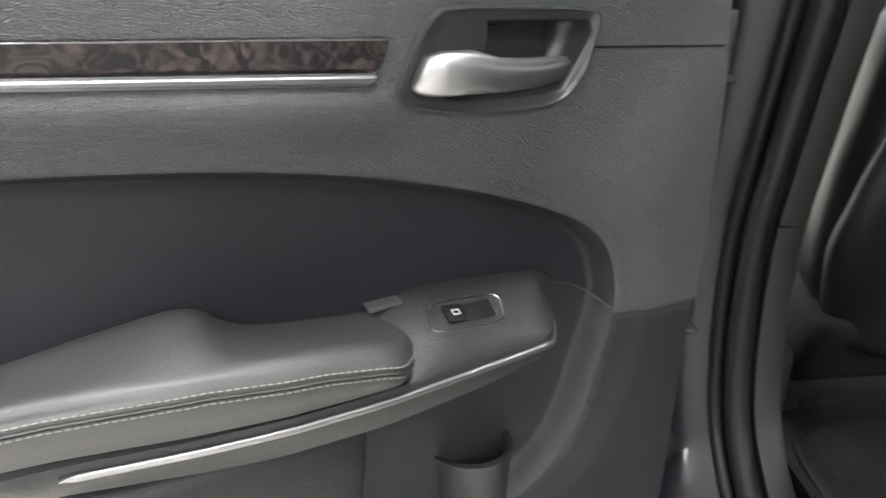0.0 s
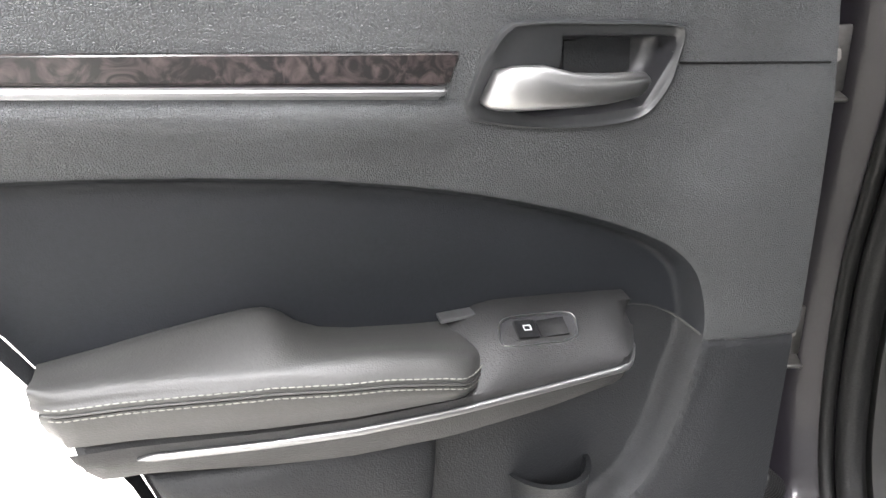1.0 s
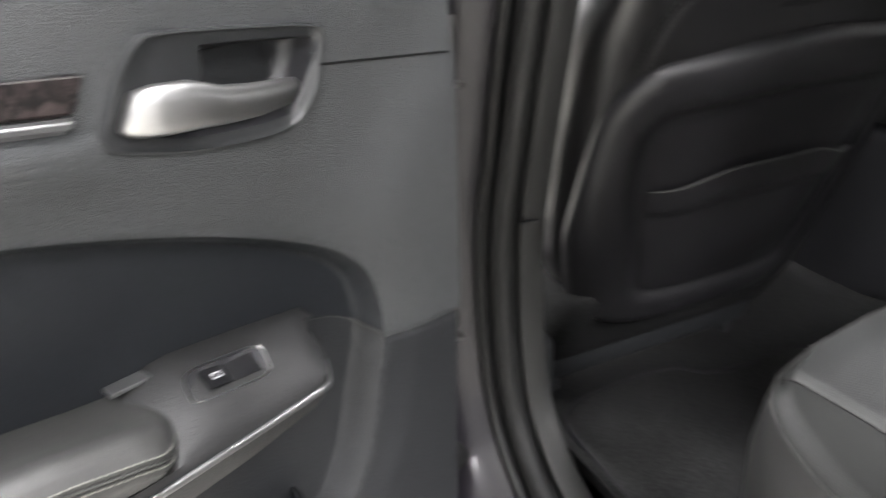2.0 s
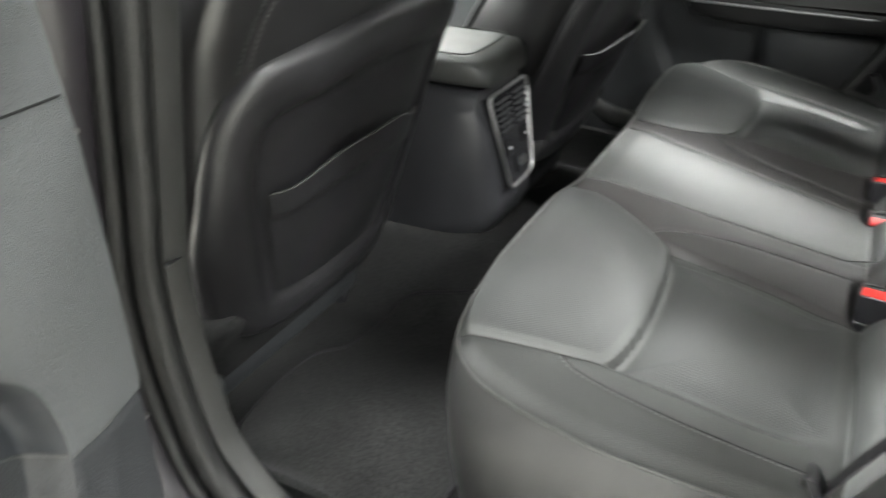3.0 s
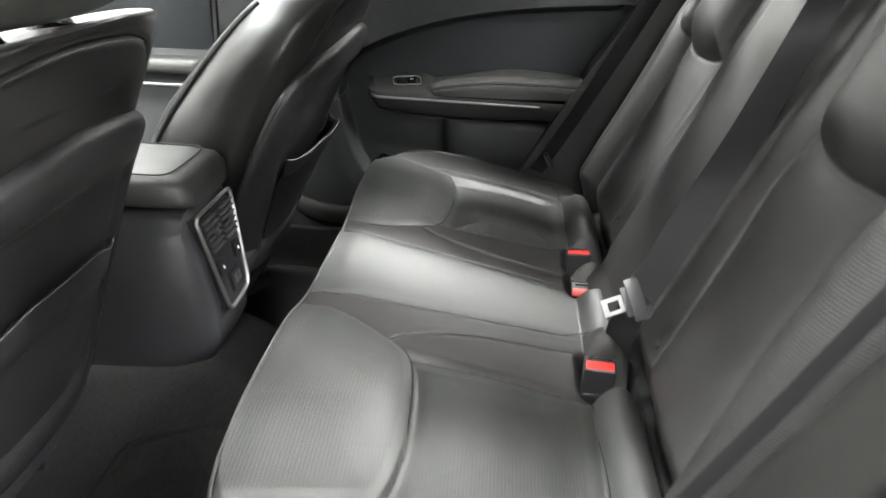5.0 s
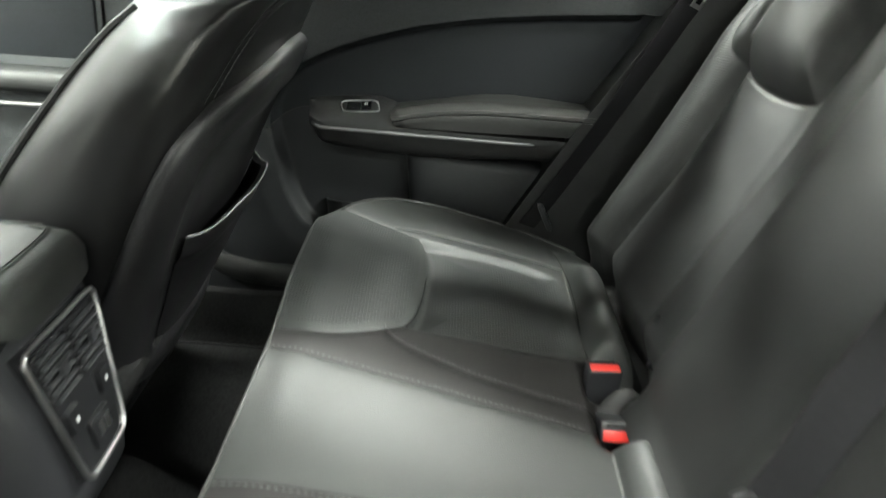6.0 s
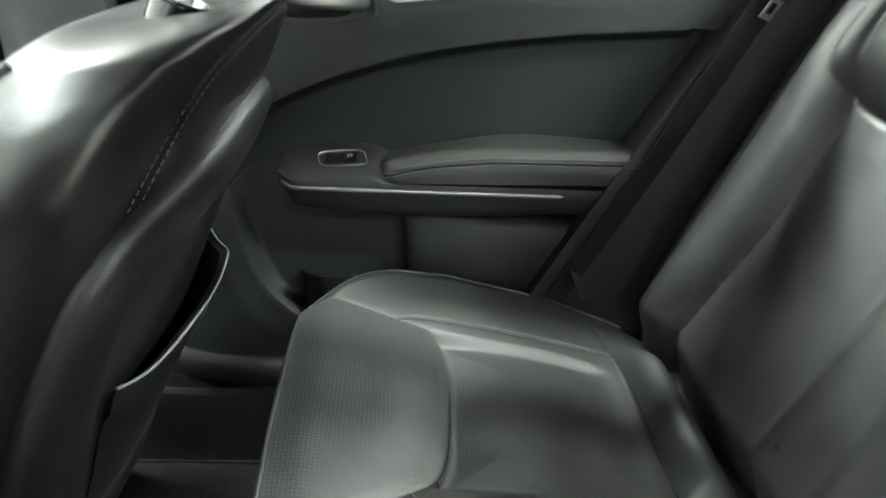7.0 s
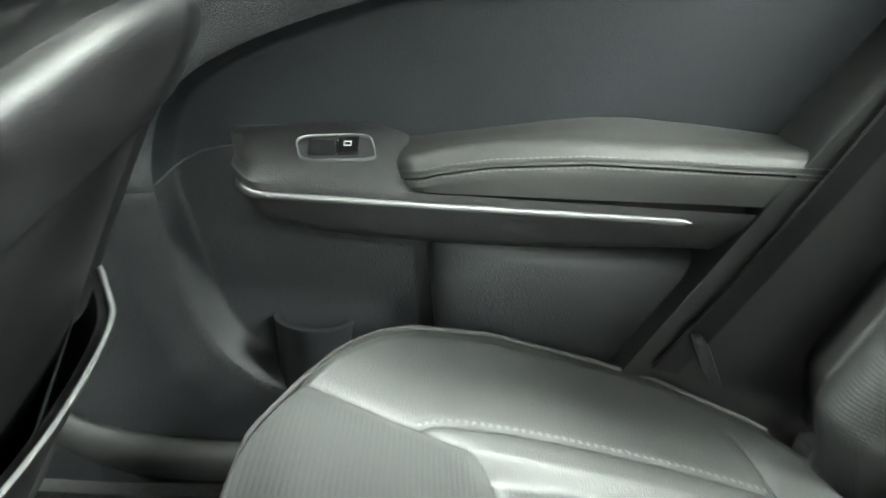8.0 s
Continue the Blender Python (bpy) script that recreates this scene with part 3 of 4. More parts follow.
def back_height(x, s):
    ax = np.abs(x)
    p = np.stack([ax, s], 1)
    near = np.full(len(x), 9.0)
    for q in BACK_SEAMS:
        near = np.minimum(near, polyline_distance(p, q))
    outer = np.interp(s, [0, .1, .25, .36, .437, .66], [.530, .515, .49, .485, .50, .53])
    b = np.clip((ax - outer) / (.640 - outer), 0, 1)
    h = .040 * np.sin(np.pi * np.clip(b, 0, 1) ** .8) * (1 - .5 * ease(.45, .62, s))
    h = h - .010 * ease(.640, .700, ax)
    h = h + np.where(inside_polygon(p, PAD), .026 * (1 - (1 - np.clip(polyline_distance(p, PAD) / .075, 0, 1)) ** 2), 0)
    h = h + .018 * (1 - ease(.135, .165, ax))
    h = h + np.where((ax > .262) & (ax < outer), .010 * np.sin(np.pi * np.clip((ax - .262) / (outer - .262), 0, 1)), 0)
    h = h - .045 * (1 - ease(0, .07, s)) * ease(.11, .15, ax) + .012 * (1 - ease(0, .05, s)) * (1 - ease(.10, .14, ax))
    h = h + .003 * ease(0, .04, near) - .0032 * np.exp(-(near / .0042) ** 2)
    h = h - .11 * (ax > .7205)
    h = h + .0018 * np.array([noise.noise(Vector((a * 8, b2 * 8, 4.0))) for a, b2 in zip(x, s)])
    return h


def on_back(x, s, lift=0.0):
    h = float(back_height(np.array([x]), np.array([s]))[0])
    return BACK_FOOT + Vector((x, 0, 0)) + BACK_UP * s + BACK_OUT * (h + lift)


def build_back():
    nx, ns = 430, 200
    xs, ss = np.linspace(-.722, .722, nx), np.linspace(0, .66, ns)
    X, S = np.tile(xs, ns), np.repeat(ss, nx)
    Hh = back_height(X, S)
    P = np.stack([np.abs(X), S], 1)
    outer = np.interp(S, [0, .25, .437, .66], [.53, .49, .50, .53])
    perf = (np.abs(X) > outer + .012) & (np.abs(X) < .626)
    bm = bmesh.new()
    vs = []
    for x, s, h in zip(X, S, Hh):
        vs.append(bm.verts.new((x, -.455 + BACK_UP.y * s + BACK_OUT.y * h, .600 + BACK_UP.z * s + BACK_OUT.z * h)))
    for j in range(ns - 1):
        for i in range(nx - 1):
            a = j * nx + i
            f = bm.faces.new((vs[a], vs[a + 1], vs[a + nx + 1], vs[a + nx]))
            f.material_index = 1 if perf[a] and perf[a + nx + 1] else 0
    back = part("backrest", bm, [LEATHER_DULL, PERF_BACK], rear_bench, "black leather backrest with raised head pads", angle=80)
    frame_bm = box((-.72, -.02, 0), (.72, .06, .66), .02)
    rot = Matrix.Translation(BACK_FOOT - BACK_OUT * .13) @ Matrix.Rotation(LEAN, 4, "X")
    bmesh.ops.transform(frame_bm, matrix=rot, verts=frame_bm.verts)
    part("back_frame", frame_bm, CARPET, back)
    # small upholstery buttons beside the middle section
    for x, s in ((.240, .090), (.205, .040), (-.240, .090)):
        part("button", disc(on_back(x, s, .004), BACK_OUT, .008, .010, 14, .002), SMOOTH, back, "small dark round button")
    return back


build_back()


# ---- seat belts and buckles ----
def strap(name, pts, wdirs, parent, width=.048):
    path = spline(pts, 10)
    k = len(path)
    ws = [Vector(wdirs[0]).lerp(Vector(wdirs[-1]), i / (k - 1)) if len(wdirs) == 2 else lerp_dirs(wdirs, i / (k - 1)) for i in range(k)]
    ns = []
    for i in range(k):
        t = (path[min(i + 1, k - 1)] - path[max(i - 1, 0)]).normalized()
        ns.append(t.cross(ws[i]))
    return part(name, ribbon(path, ws, width, .0016, ns), BELT, parent, angle=60)


def lerp_dirs(dirs, t):
    f = t * (len(dirs) - 1)
    i = min(int(f), len(dirs) - 2)
    return Vector(dirs[i]).lerp(Vector(dirs[i + 1]), f - i)


def tongue(parent, center, along, wide):
    """Latch plate with a slotted steel tip and a plastic grip."""
    a, w = Vector(along).normalized(), Vector(wide).normalized()
    n = a.cross(w).normalized()
    w = n.cross(a)
    m = Matrix((( *w, 0), (*a, 0), (*n, 0), (0, 0, 0, 1))).transposed()
    m = Matrix.Translation(center) @ m
    bm = merge(box((-.031, -.010, -.004), (.031, .012, .004), .003), box((-.022, .008, -.0035), (.022, .020, .0035), .003))
    bmesh.ops.transform(bm, matrix=m, verts=bm.verts)
    part("latch_grip", bm, SMOOTH, parent, "grey plastic latch grip")
    tip = merge(box((-.0125, .018, -.001), (-.0065, .048, .001), .0005, 1), box((.0065, .018, -.001), (.0125, .048, .001), .0005, 1),
                box((-.0125, .042, -.001), (.0125, .050, .001), .0005, 1), box((-.0125, .016, -.001), (.0125, .026, .001), .0005, 1))
    bmesh.ops.transform(tip, matrix=m, verts=tip.verts)
    part("latch_plate", tip, CHROME, parent, "slotted steel latch plate")


def outer_belt(sx):
    belt = thing("seat_belt", "black woven outer seat belt hanging beside the backrest", "seat belt", "rear seat belts")
    if sx < 0:
        strap("webbing", [(-.668, -.372, .640), (-.668, -.415, .735), (-.662, -.505, .88), (-.655, -.612, 1.06), (-.640, -.72, 1.22)], [(-.9, .12, .35), (-.9, .10, .30)], belt)
    else:
        strap("webbing", [(.690, -.350, .630), (.690, -.378, .675), (.690, -.455, .81), (.688, -.530, .957), (.684, -.606, 1.11), (.665, -.70, 1.26)], [(-.35, .85, .38), (-.35, .85, .40)], belt)
    part("anchor", box((-.022, -.006, -.026), (.022, .006, .022), .005, 2, lambda c: Vector((sx * .672, -.376, .660)) + Vector((c.x * .6, c.y + c.z * .5, c.z))), SMOOTH, belt, "black belt anchor")
    return belt


left_belt = outer_belt(-1)
part("anchor_plate", box((-.005, -.001, -.018), (.005, .001, .016), .0008, 1, lambda c: Vector((-.676, -.372, .664)) + Vector((c.x, c.y + c.z * .9, c.z * .35))), DARK_STEEL, left_belt, "steel anchor plate")
right_belt = outer_belt(1)
tongue(right_belt, Vector((.672, -.612, 1.105)), (.1, .44, -.88), (-.45, .80, .36))

mid_belt = thing("seat_belt", "black woven middle seat belt with a steel latch", "seat belt", "rear seat belts")
strap("webbing", [(-.150, -.690, 1.24), (-.172, -.606, 1.040), (-.190, -.563, .948), (-.205, -.512, .850), (-.218, -.488, .805), (-.228, -.460, .754)],
      [(-.75, -.5, -.40), (-.60, -.62, -.45), (-.30, -.78, -.52), (-.164, -.832, -.53)], mid_belt)
strap("lap_webbing", [(-.228, -.460, .754), (-.205, -.452, .700), (-.170, -.449, .650), (-.140, -.455, .60), (-.13, -.46, .56)], [(-.335, -.416, -.845), (-.35, -.75, -.55), (-.35, -.75, -.4)], mid_belt)
tongue(mid_belt, Vector((-.231, -.455, .747)), (-.208, .929, -.305), (-.335, -.416, -.845))


def buckle(center, tilt, yaw, roll=0.0, label="black buckle with a red release button"):
    b = thing("belt_buckle", label, "belt buckle", "rear belt buckles")
    part("housing", box((-.024, -.014, -.078), (.024, .014, .0), .004, 3), SMOOTH, b)
    part("collar", box((-.0255, -.0155, -.074), (.0255, .0155, -.052), .004, 3), SMOOTH, b)
    part("release_button", box((-.0205, -.002, -.010), (.0205, .0122, .0022), .0015, 2), RED, b, "red release button")
    part("slot", box((-.017, -.0105, -.006), (.017, -.0065, .0008), .0005, 1), GLOSS, b)
    part("stalk", box((-.014, -.004, -.12), (.014, .004, -.076), .002, 2), BELT, b)
    b.matrix_basis = pose(*center, tilt, roll, yaw)
    return b


buckle((-.228, -.417, .636), -16, 84)
buckle((.190, -.416, .632), -4, 92)
buckle((.075, -.420, .606), -68, 90, 0, "dark buckle lying tipped with its red button low")


# ---- centre console ----
def build_console():
    con = thing("center_console", "black centre console with rear air vents and padded armrest", "console")
    rings = []
    for y, z0, z1, w in ((.212, .53, .60, .075), (.228, .50, .70, .096), (.250, .49, .776, .106), (.30, .47, .779, .112), (.60, .44, .779, .112), (1.10, .42, .70, .112)):
        rings.append([Vector((x, y, z)) for x, z in rounded_ring(0, (z0 + z1) / 2, w, (z1 - z0) / 2, 7, 36)])
    part("body", loft(rings), SMOOTH, con, "dark smooth plastic body")
    lid = []
    for y, dz, w, top in ((.232, .0, .080, .806), (.238, .0, .092, .822), (.256, 0, .102, .834), (.30, 0, .106, .838), (.62, 0, .106, .840), (.66, 0, .100, .832)):
        lid.append([Vector((x, y, z)) for x, z in rounded_ring(0, (.780 + top) / 2, w, (top - .780) / 2, 4.5, 36)])
    part("armrest_lid", loft(lid), LEATHER, con, "padded black leather armrest lid")
    seam = [Vector((x * .085, y, .8375)) for x, y in [(-1, .60), (-1, .31), (-.96, .285), (-.85, .272), (-.5, .268), (0, .267), (.5, .268), (.85, .272), (.96, .285), (1, .31), (1, .60)]]
    part("lid_seam", tube(spline(seam, 5), .0014, 6), RUBBER, con)
    # sloping vent panel: v runs down, u runs across
    top, foot = Vector((-.003, .236, .764)), Vector((-.003, .200, .588))
    down = (foot - top).normalized()
    out = Vector((0, -1, 0)) - down * down.dot(Vector((0, -1, 0)))
    out.normalize()
    length = (foot - top).length

    def at(u, v, lift=0.0):
        """u from -1 to 1 across, v from 0 (top) to 1 (foot)."""
        w = .084 * (1 - v) + .052 * v
        return top + down * (v * length) + Vector((u * w, 0, 0)) + out * lift

    def plate(u0, u1, v0, v1, lo, hi, r=.0):
        bm = bmesh.new()
        c = [(u0, v0), (u1, v0), (u1, v1), (u0, v1)]
        a = [bm.verts.new(at(u, v, lo)) for u, v in c]
        b = [bm.verts.new(at(u, v, hi)) for u, v in c]
        bm.faces.new(a)
        bm.faces.new(list(reversed(b)))
        for k in range(4):
            bm.faces.new((a[k], a[(k + 1) % 4], b[(k + 1) % 4], b[k]))
        if r:
            bmesh.ops.bevel(bm, geom=bm.edges[:], offset=r, segments=2, affect="EDGES")
        return bm

    panel = part("vent_panel", plate(-.97, .97, .01, .99, -.03, .004), GLOSS, con, "black vent and switch panel")
    ring_path = []
    for u, v in [(-.80, 0), (0, 0), (.80, 0), (.95, .03), (1, .10), (1, .5), (1, .86), (.93, .94), (.75, .985), (0, 1.0), (-.75, 1.0), (-.93, .97), (-1, .90), (-1, .5), (-1, .10), (-.95, .03)]:
        ring_path.append(at(u, v, .005))
    ring_path = spline(ring_path, 5, True)
    part("chrome_frame", tube(ring_path + ring_path[:1], .0034, 8), CHROME, panel, "satin chrome frame")
    for side in (-1, 1):
        u0, u1 = (-.86, -.06) if side < 0 else (.06, .86)
        part("vent_recess", plate(u0, u1, .05, .42, .004, .0052), GLOSS, panel)
        for k in range(6):
            v = .078 + k * .060
            part("vent_slat", plate(u0 + .03, u1 - .03, v, v + .016, .006, .0125, .0008), SLAT, panel)
        part("vent_tab", plate((u0 + u1) / 2 - .10, (u0 + u1) / 2 + .10, .19, .27, .0105, .017, .0015), SMOOTH, panel)
    part("seat_heat_button", plate(-.80, -.36, .50, .66, .004, .009, .0015), GLOSS, panel)
    part("seat_heat_button", plate(.40, .80, .48, .64, .004, .009, .0015), GLOSS, panel)
    part("button_mark", plate(-.61, -.55, .565, .60, .0092, .0096), WHITE_MARK, panel, "small white seat symbol")
    part("button_mark", plate(.57, .63, .545, .58, .0092, .0096), WHITE_MARK, panel, "small white seat symbol")
    part("usb_cover", plate(-.34, .46, .70, .90, .004, .008, .0015), GLOSS, panel)
    for u in (-.10, .16):
        part("usb_port", plate(u, u + .17, .75, .84, .008, .0092), CHROME, panel, "steel socket")
    return con


build_console()


# ---- front seats ----
SEAT_THREAD = mat("grey_seat_thread", (0.055, 0.055, 0.056), 0.6)


def front_seat(name, x0, y0, lean, lip_z, top_z, pad_low, sag, label):
    seat = thing(name, label, "car seat", "front seats")
    slope = math.tan(radians(lean))
    k = top_z - 1.13
    W = [(.56, .215), (.62, .255), (.75, .280), (.92, .288), (1.00 + k, .300), (1.06 + k, .298), (1.09 + k, .286), (1.115 + k, .262), (1.126 + k, .232), (1.131 + k, .190), (1.135 + k, .10)]
    T = [(.56, .12), (.62, .19), (.72, .225), (.85, .225), (.95, .200), (1.03 + k, .165), (1.09 + k, .135), (1.115 + k, .105), (1.126 + k, .078), (1.131 + k, .050), (1.135 + k, .015)]
    FULL = [(.56, .16), (.62, .24), (.72, .32), (.84, .315), (.90, .290), (.955, .262), (1.02, .232), (1.08, .190), (1.115 + k, .130), (1.126 + k, .095), (1.131 + k, .060), (1.135 + k, .018)]

    def soft(z, table):
        """A table read with its corners rounded off."""
        d = min(.035, max(.003, (1.118 + k - z) * .45))
        return sum(lerp_table(z + d * q, table) for q in (-1, -.5, 0, .5, 1)) / 5

    def rear(z):
        return y0 - slope * (z - .70)

    def surface(phi, z, off=0.0):
        """phi runs from 0 (outboard side) over pi/2 (rear) to pi."""
        w, t = soft(z, W) + off, soft(z, T) / 2 + off
        c, s = math.cos(phi), math.sin(phi)
        p = 2.4
        deep = t if s > 0 else max(t, soft(z, FULL) - soft(z, T) / 2 + off)
        return Vector((x0 - w * math.copysign(abs(c) ** (2 / p), c), rear(z) + soft(z, T) / 2 - deep * math.copysign(abs(s) ** (2 / p), s), z))

    arch = flat([(-.245, lip_z - .036), (-.242, 1.000), (-.230, 1.036), (-.207, 1.063), (-.175, 1.0795), (-.11, 1.0915), (-.02, 1.0960), (.10, 1.0885),
                 (.175, 1.0725), (.205, 1.055), (.228, 1.030), (.240, 1.000), (.245, lip_z - .036)], 8)
    sleeve_y = rear(1.12) + .085

    def skin(dx, z, off=0.0):
        """A point of the rear face at a width and height, moved out along the face."""
        def at(a, b):
            w, t, p = soft(b, W), soft(b, T) / 2, 2.4
            return Vector((x0 + a, rear(b) + t - t * (1 - min(.995, abs(a) / w) ** p) ** (1 / p), b))
        v = at(dx, z)
        n = (at(dx + .002, z) - at(dx - .002, z)).cross(at(dx, z + .002) - at(dx, z - .002)).normalized()
        return v + n * off

    zs = [float(z) for z in np.linspace(.54, 1.05 + k, 90)] + [float(z) + k for z in np.linspace(1.053, 1.135, 34)]
    nphi = 240
    pts = [[surface(2 * math.pi * i / nphi, z) for i in range(nphi)] for z in zs]
    rear_face = np.array([[(p.x - x0, p.z) for p in row[:nphi // 2 + 1]] for row in pts]).reshape(-1, 2)
    dip = (.0045 * np.exp(-(polyline_distance(rear_face, arch) / .0065) ** 2)).reshape(len(zs), -1)
    for j, row in enumerate(pts):
        for i, p in enumerate(row):
            if i <= nphi // 2:
                p.y += float(dip[j, i]) * math.sin(2 * math.pi * i / nphi)
            for dx in (-.07, .07):
                q = ((p.x - x0 - dx) ** 2 + (p.y - sleeve_y) ** 2) / .045 ** 2
                if p.z > 1.05 + k:
                    p.z -= .010 * math.exp(-q)
    part("backrest", loft(pts), LEATHER_SEAT, seat, "black leather backrest", angle=75)
    # hard shell over the rear: rolled rim round a sunk field
    L = lip_z
    outer = [(0, L), (.10, L - .007), (.20, L - .023), (.235, L - .034), (.255, L - .055), (.265, L - .080), (.268, L - .11), (.267, .80), (.262, .71), (.243, .62), (.220, .565), (.19, .535), (.13, .522), (0, .522)]
    inner = [(0, L - .083), (.10, L - .088), (.175, L - .097), (.196, L - .105), (.206, L - .118), (.209, L - .135), (.208, L - .16), (.200, .78), (.178, .71), (.160, .65), (.150, .612), (.138, .592), (.11, .584), (0, .584)]

    def closed(half):
        return [Vector(p) for p in flat(half + [(-a, b) for a, b in reversed(half[1:-1])], 7, True)]
    ro, ri = closed(outer), closed(inner)
    rings = []
    for f, lift in ((0, -.004), (0, .003), (.02, .009), (.07, .0145), (.16, .0185), (.34, .0200), (.55, .0195), (.72, .0180), (.84, .0145), (.92, .0095), (1.0, .0060)):
        rings.append([skin(p.x + (q.x - p.x) * f, p.y + (q.y - p.y) * f, lift) for p, q in zip(ro, ri)])
    for f in (.86, .70, .5, .3, .1):
        rings.append([skin(q.x * f, .755 + (q.y - .755) * f, .0055) for q in ri])
    part("seat_shell", loft(rings), SHELL, seat, "dark moulded plastic seat shell", angle=55)
    # map pocket: a panel with a broad hem along its mouth
    def hem(u):
        return .786 + .028 * smoothstep(.92, .35, abs(u)) - .012 * sag * (1 - u * u)
    rows = []
    for j in range(25):
        f = j / 24
        row = []
        for i in range(41):
            u = -1 + 2 * i / 40
            z = .592 + (hem(u) - .592) * f
            half = lerp_table(z, [(.59, .134), (.62, .146), (.65, .152), (.71, .169), (.78, .186)])
            band = .0055 * smoothstep(.765, .80, f) - .0030 * math.exp(-((f - .775) / .016) ** 2)
            belly = (.006 + .010 * math.sin(math.pi * min(1, f * .9))) * (1 - u ** 4)
            row.append(skin(u * half, z, .0075 + band + belly + (.026 * sag * f ** 3) * (1 - u * u)))
        rows.append(row)
    back_row = [v + Vector((0, .010, -.004)) for v in rows[-1]]
    pocket = part("map_pocket", loft(rows + [back_row], closed_ring=False), SHELL, seat, "dark cloth map pocket", angle=60)
    part("pocket_piping", tube(rows[-1], .0017, 8), SEAM_THREAD if sag else PIPING, pocket, "grey hem along the pocket mouth")
    # double seam arching over the shoulders
    part("seam", tube([skin(a, b, -.0042) for a, b in arch], .0022, 6), GLOSS_SEAM, seat)
    for d in (.0062, -.0062):
        path = []
        for (a, b), (a2, b2) in zip(arch, np.roll(arch, -1, 0)):
            t = np.array([a2 - a, b2 - b])
            if t @ t > .01:
                continue
            t = t / (np.hypot(*t) + 1e-9)
            path.append(skin(a - t[1] * d, b + t[0] * d, .0000))
        part("seam_thread", dashes(path, .0050, .0026, .0006), SEAT_THREAD, seat)
    # front edge piping on each side
    for sgn in (-1, 1):
        edge = []
        for z in np.linspace(.60, 1.10 + k, 24):
            ph = radians(-42) if sgn < 0 else radians(222)
            edge.append(surface(ph, float(z), .002))
        part("piping", tube(edge, .006, 8), RUBBER, seat)
    yc = sleeve_y
    for dx in (-.07, .07):
        part("headrest_sleeve", disc(Vector((x0 + dx, yc, top_z + .004)), (0, -slope, 1), .027, .03, 28, .004), GLOSS, seat, "round black headrest sleeve")
        a = Vector((x0 + dx, yc, top_z - .01))
        part("headrest_post", tube([a, a + Vector((0, -slope * .1, .10 + pad_low))], .0065, 12), CHROME, seat, "chrome headrest post")
    hr = []
    for z, w, t in ((0, .10, .035), (.008, .125, .05), (.05, .135, .06), (.13, .13, .058), (.17, .11, .045), (.18, .08, .03)):
        hr.append([Vector((x, y, top_z + pad_low + z)) for x, y in rounded_ring(x0, yc - .02 - slope * z, w, t, 3.0, 40)])
    part("headrest", loft(hr), LEATHER, seat, "black leather headrest", angle=75)
    # squab and rails
    base = box((x0 - .25, y0 + .03, .40), (x0 + .25, y0 + .56, .60), .05, 4, lambda c: Vector((c.x, c.y + (.55 * (.60 - c.z) if c.y < y0 + .25 else 0), c.z)))
    part("cushion", base, CARPET, seat, "dark cloth-backed seat cushion")
    part("cushion_pan", box((x0 - .24, y0 + .15, .365), (x0 + .24, y0 + .50, .42), .012, 2), PANEL_DARK, seat)
    for dx in (-.21, .21):
        part("rail", box((x0 + dx - .022, y0 + .16, .335), (x0 + dx + .022, y0 + .52, .362), .006, 2), SMOOTH, seat)
        part("rail_bolt", disc(Vector((x0 + dx, y0 + .175, .366)), (0, 0, 1), .008, .01, 6, .001), STEEL, seat, "steel bolt head")
    return seat


front_seat("driver_seat", -.400, .325, 18, .994, 1.108, .012, 0.0, "black leather front seat with a dark shell and map pocket")
front_seat("passenger_seat", .390, .183, 22.5, 1.012, 1.105, .075, .55, "reclined black leather front seat with a raised headrest")


# ---- rear doors ----
DOOR_EDGE = spline([(.80, 1.055), (.67, 1.040), (.603, 1.031), (.53, 1.019), (.451, 1.003), (.365, .980), (.27, .946), (.19, .907), (.148, .873), (.130, .837), (.124, .787),
                    (.138, .723), (.158, .657), (.196, .605), (.27, .575), (.45, .560), (.80, .555)], 6)
DOOR_EDGE_NP = np.array([tuple(p) for p in DOOR_EDGE])
INSET_POLY = np.concatenate([DOOR_EDGE_NP, [(1.2, .555), (1.2, 1.055)]])
HANDLE_RIM = spline([(.3565, 1.043), (.349, 1.062), (.339, 1.082), (.327, 1.098), (.312, 1.1045), (.25, 1.0985), (.185, 1.0895), (.1745, 1.082), (.178, 1.065), (.1865, 1.040), (.206, 1.0205), (.239, 1.0165), (.295, 1.0225), (.344, 1.035)], 5, True)
HANDLE_DISH = spline([(.280, 1.066), (.2755, 1.086), (.270, 1.0895), (.19, 1.080), (.1815, 1.0745), (.186, 1.060), (.2048, 1.032), (.2125, 1.0272), (.25, 1.027), (.300, 1.0330), (.316, 1.0405), (.303, 1.052)], 5, True)
HANDLE_MID = Vector((.238, 1.058))


def radial(loop, c, n=72):
    """A star-shaped loop read at even angles round a centre."""
    out = []
    for k in range(n):
        d = Vector((math.cos(2 * math.pi * k / n), math.sin(2 * math.pi * k / n)))
        best = 0.0
        for p, q in zip(loop, loop[1:] + loop[:1]):
            e, w = q - p, p - c
            det = d.x * -e.y + d.y * e.x
            if abs(det) > 1e-12:
                t, f = (w.x * -e.y + w.y * e.x) / det, (d.x * w.y - d.y * w.x) / det
                if t > best and -1e-6 <= f <= 1 + 1e-6:
                    best = t
        out.append(c + d * best)
    return out


RIM_CORE = np.array([tuple(HANDLE_MID.lerp(p, .90)) for p in HANDLE_RIM])
REAR_LINE = [(.36, .62), (.42, .60), (.56, .625), (.70, .633), (.76, .645), (.80, .66), (.85, .682), (.885, .697), (.91, .708), (1.0, .76), (1.10, .83), (1.25, .94)]


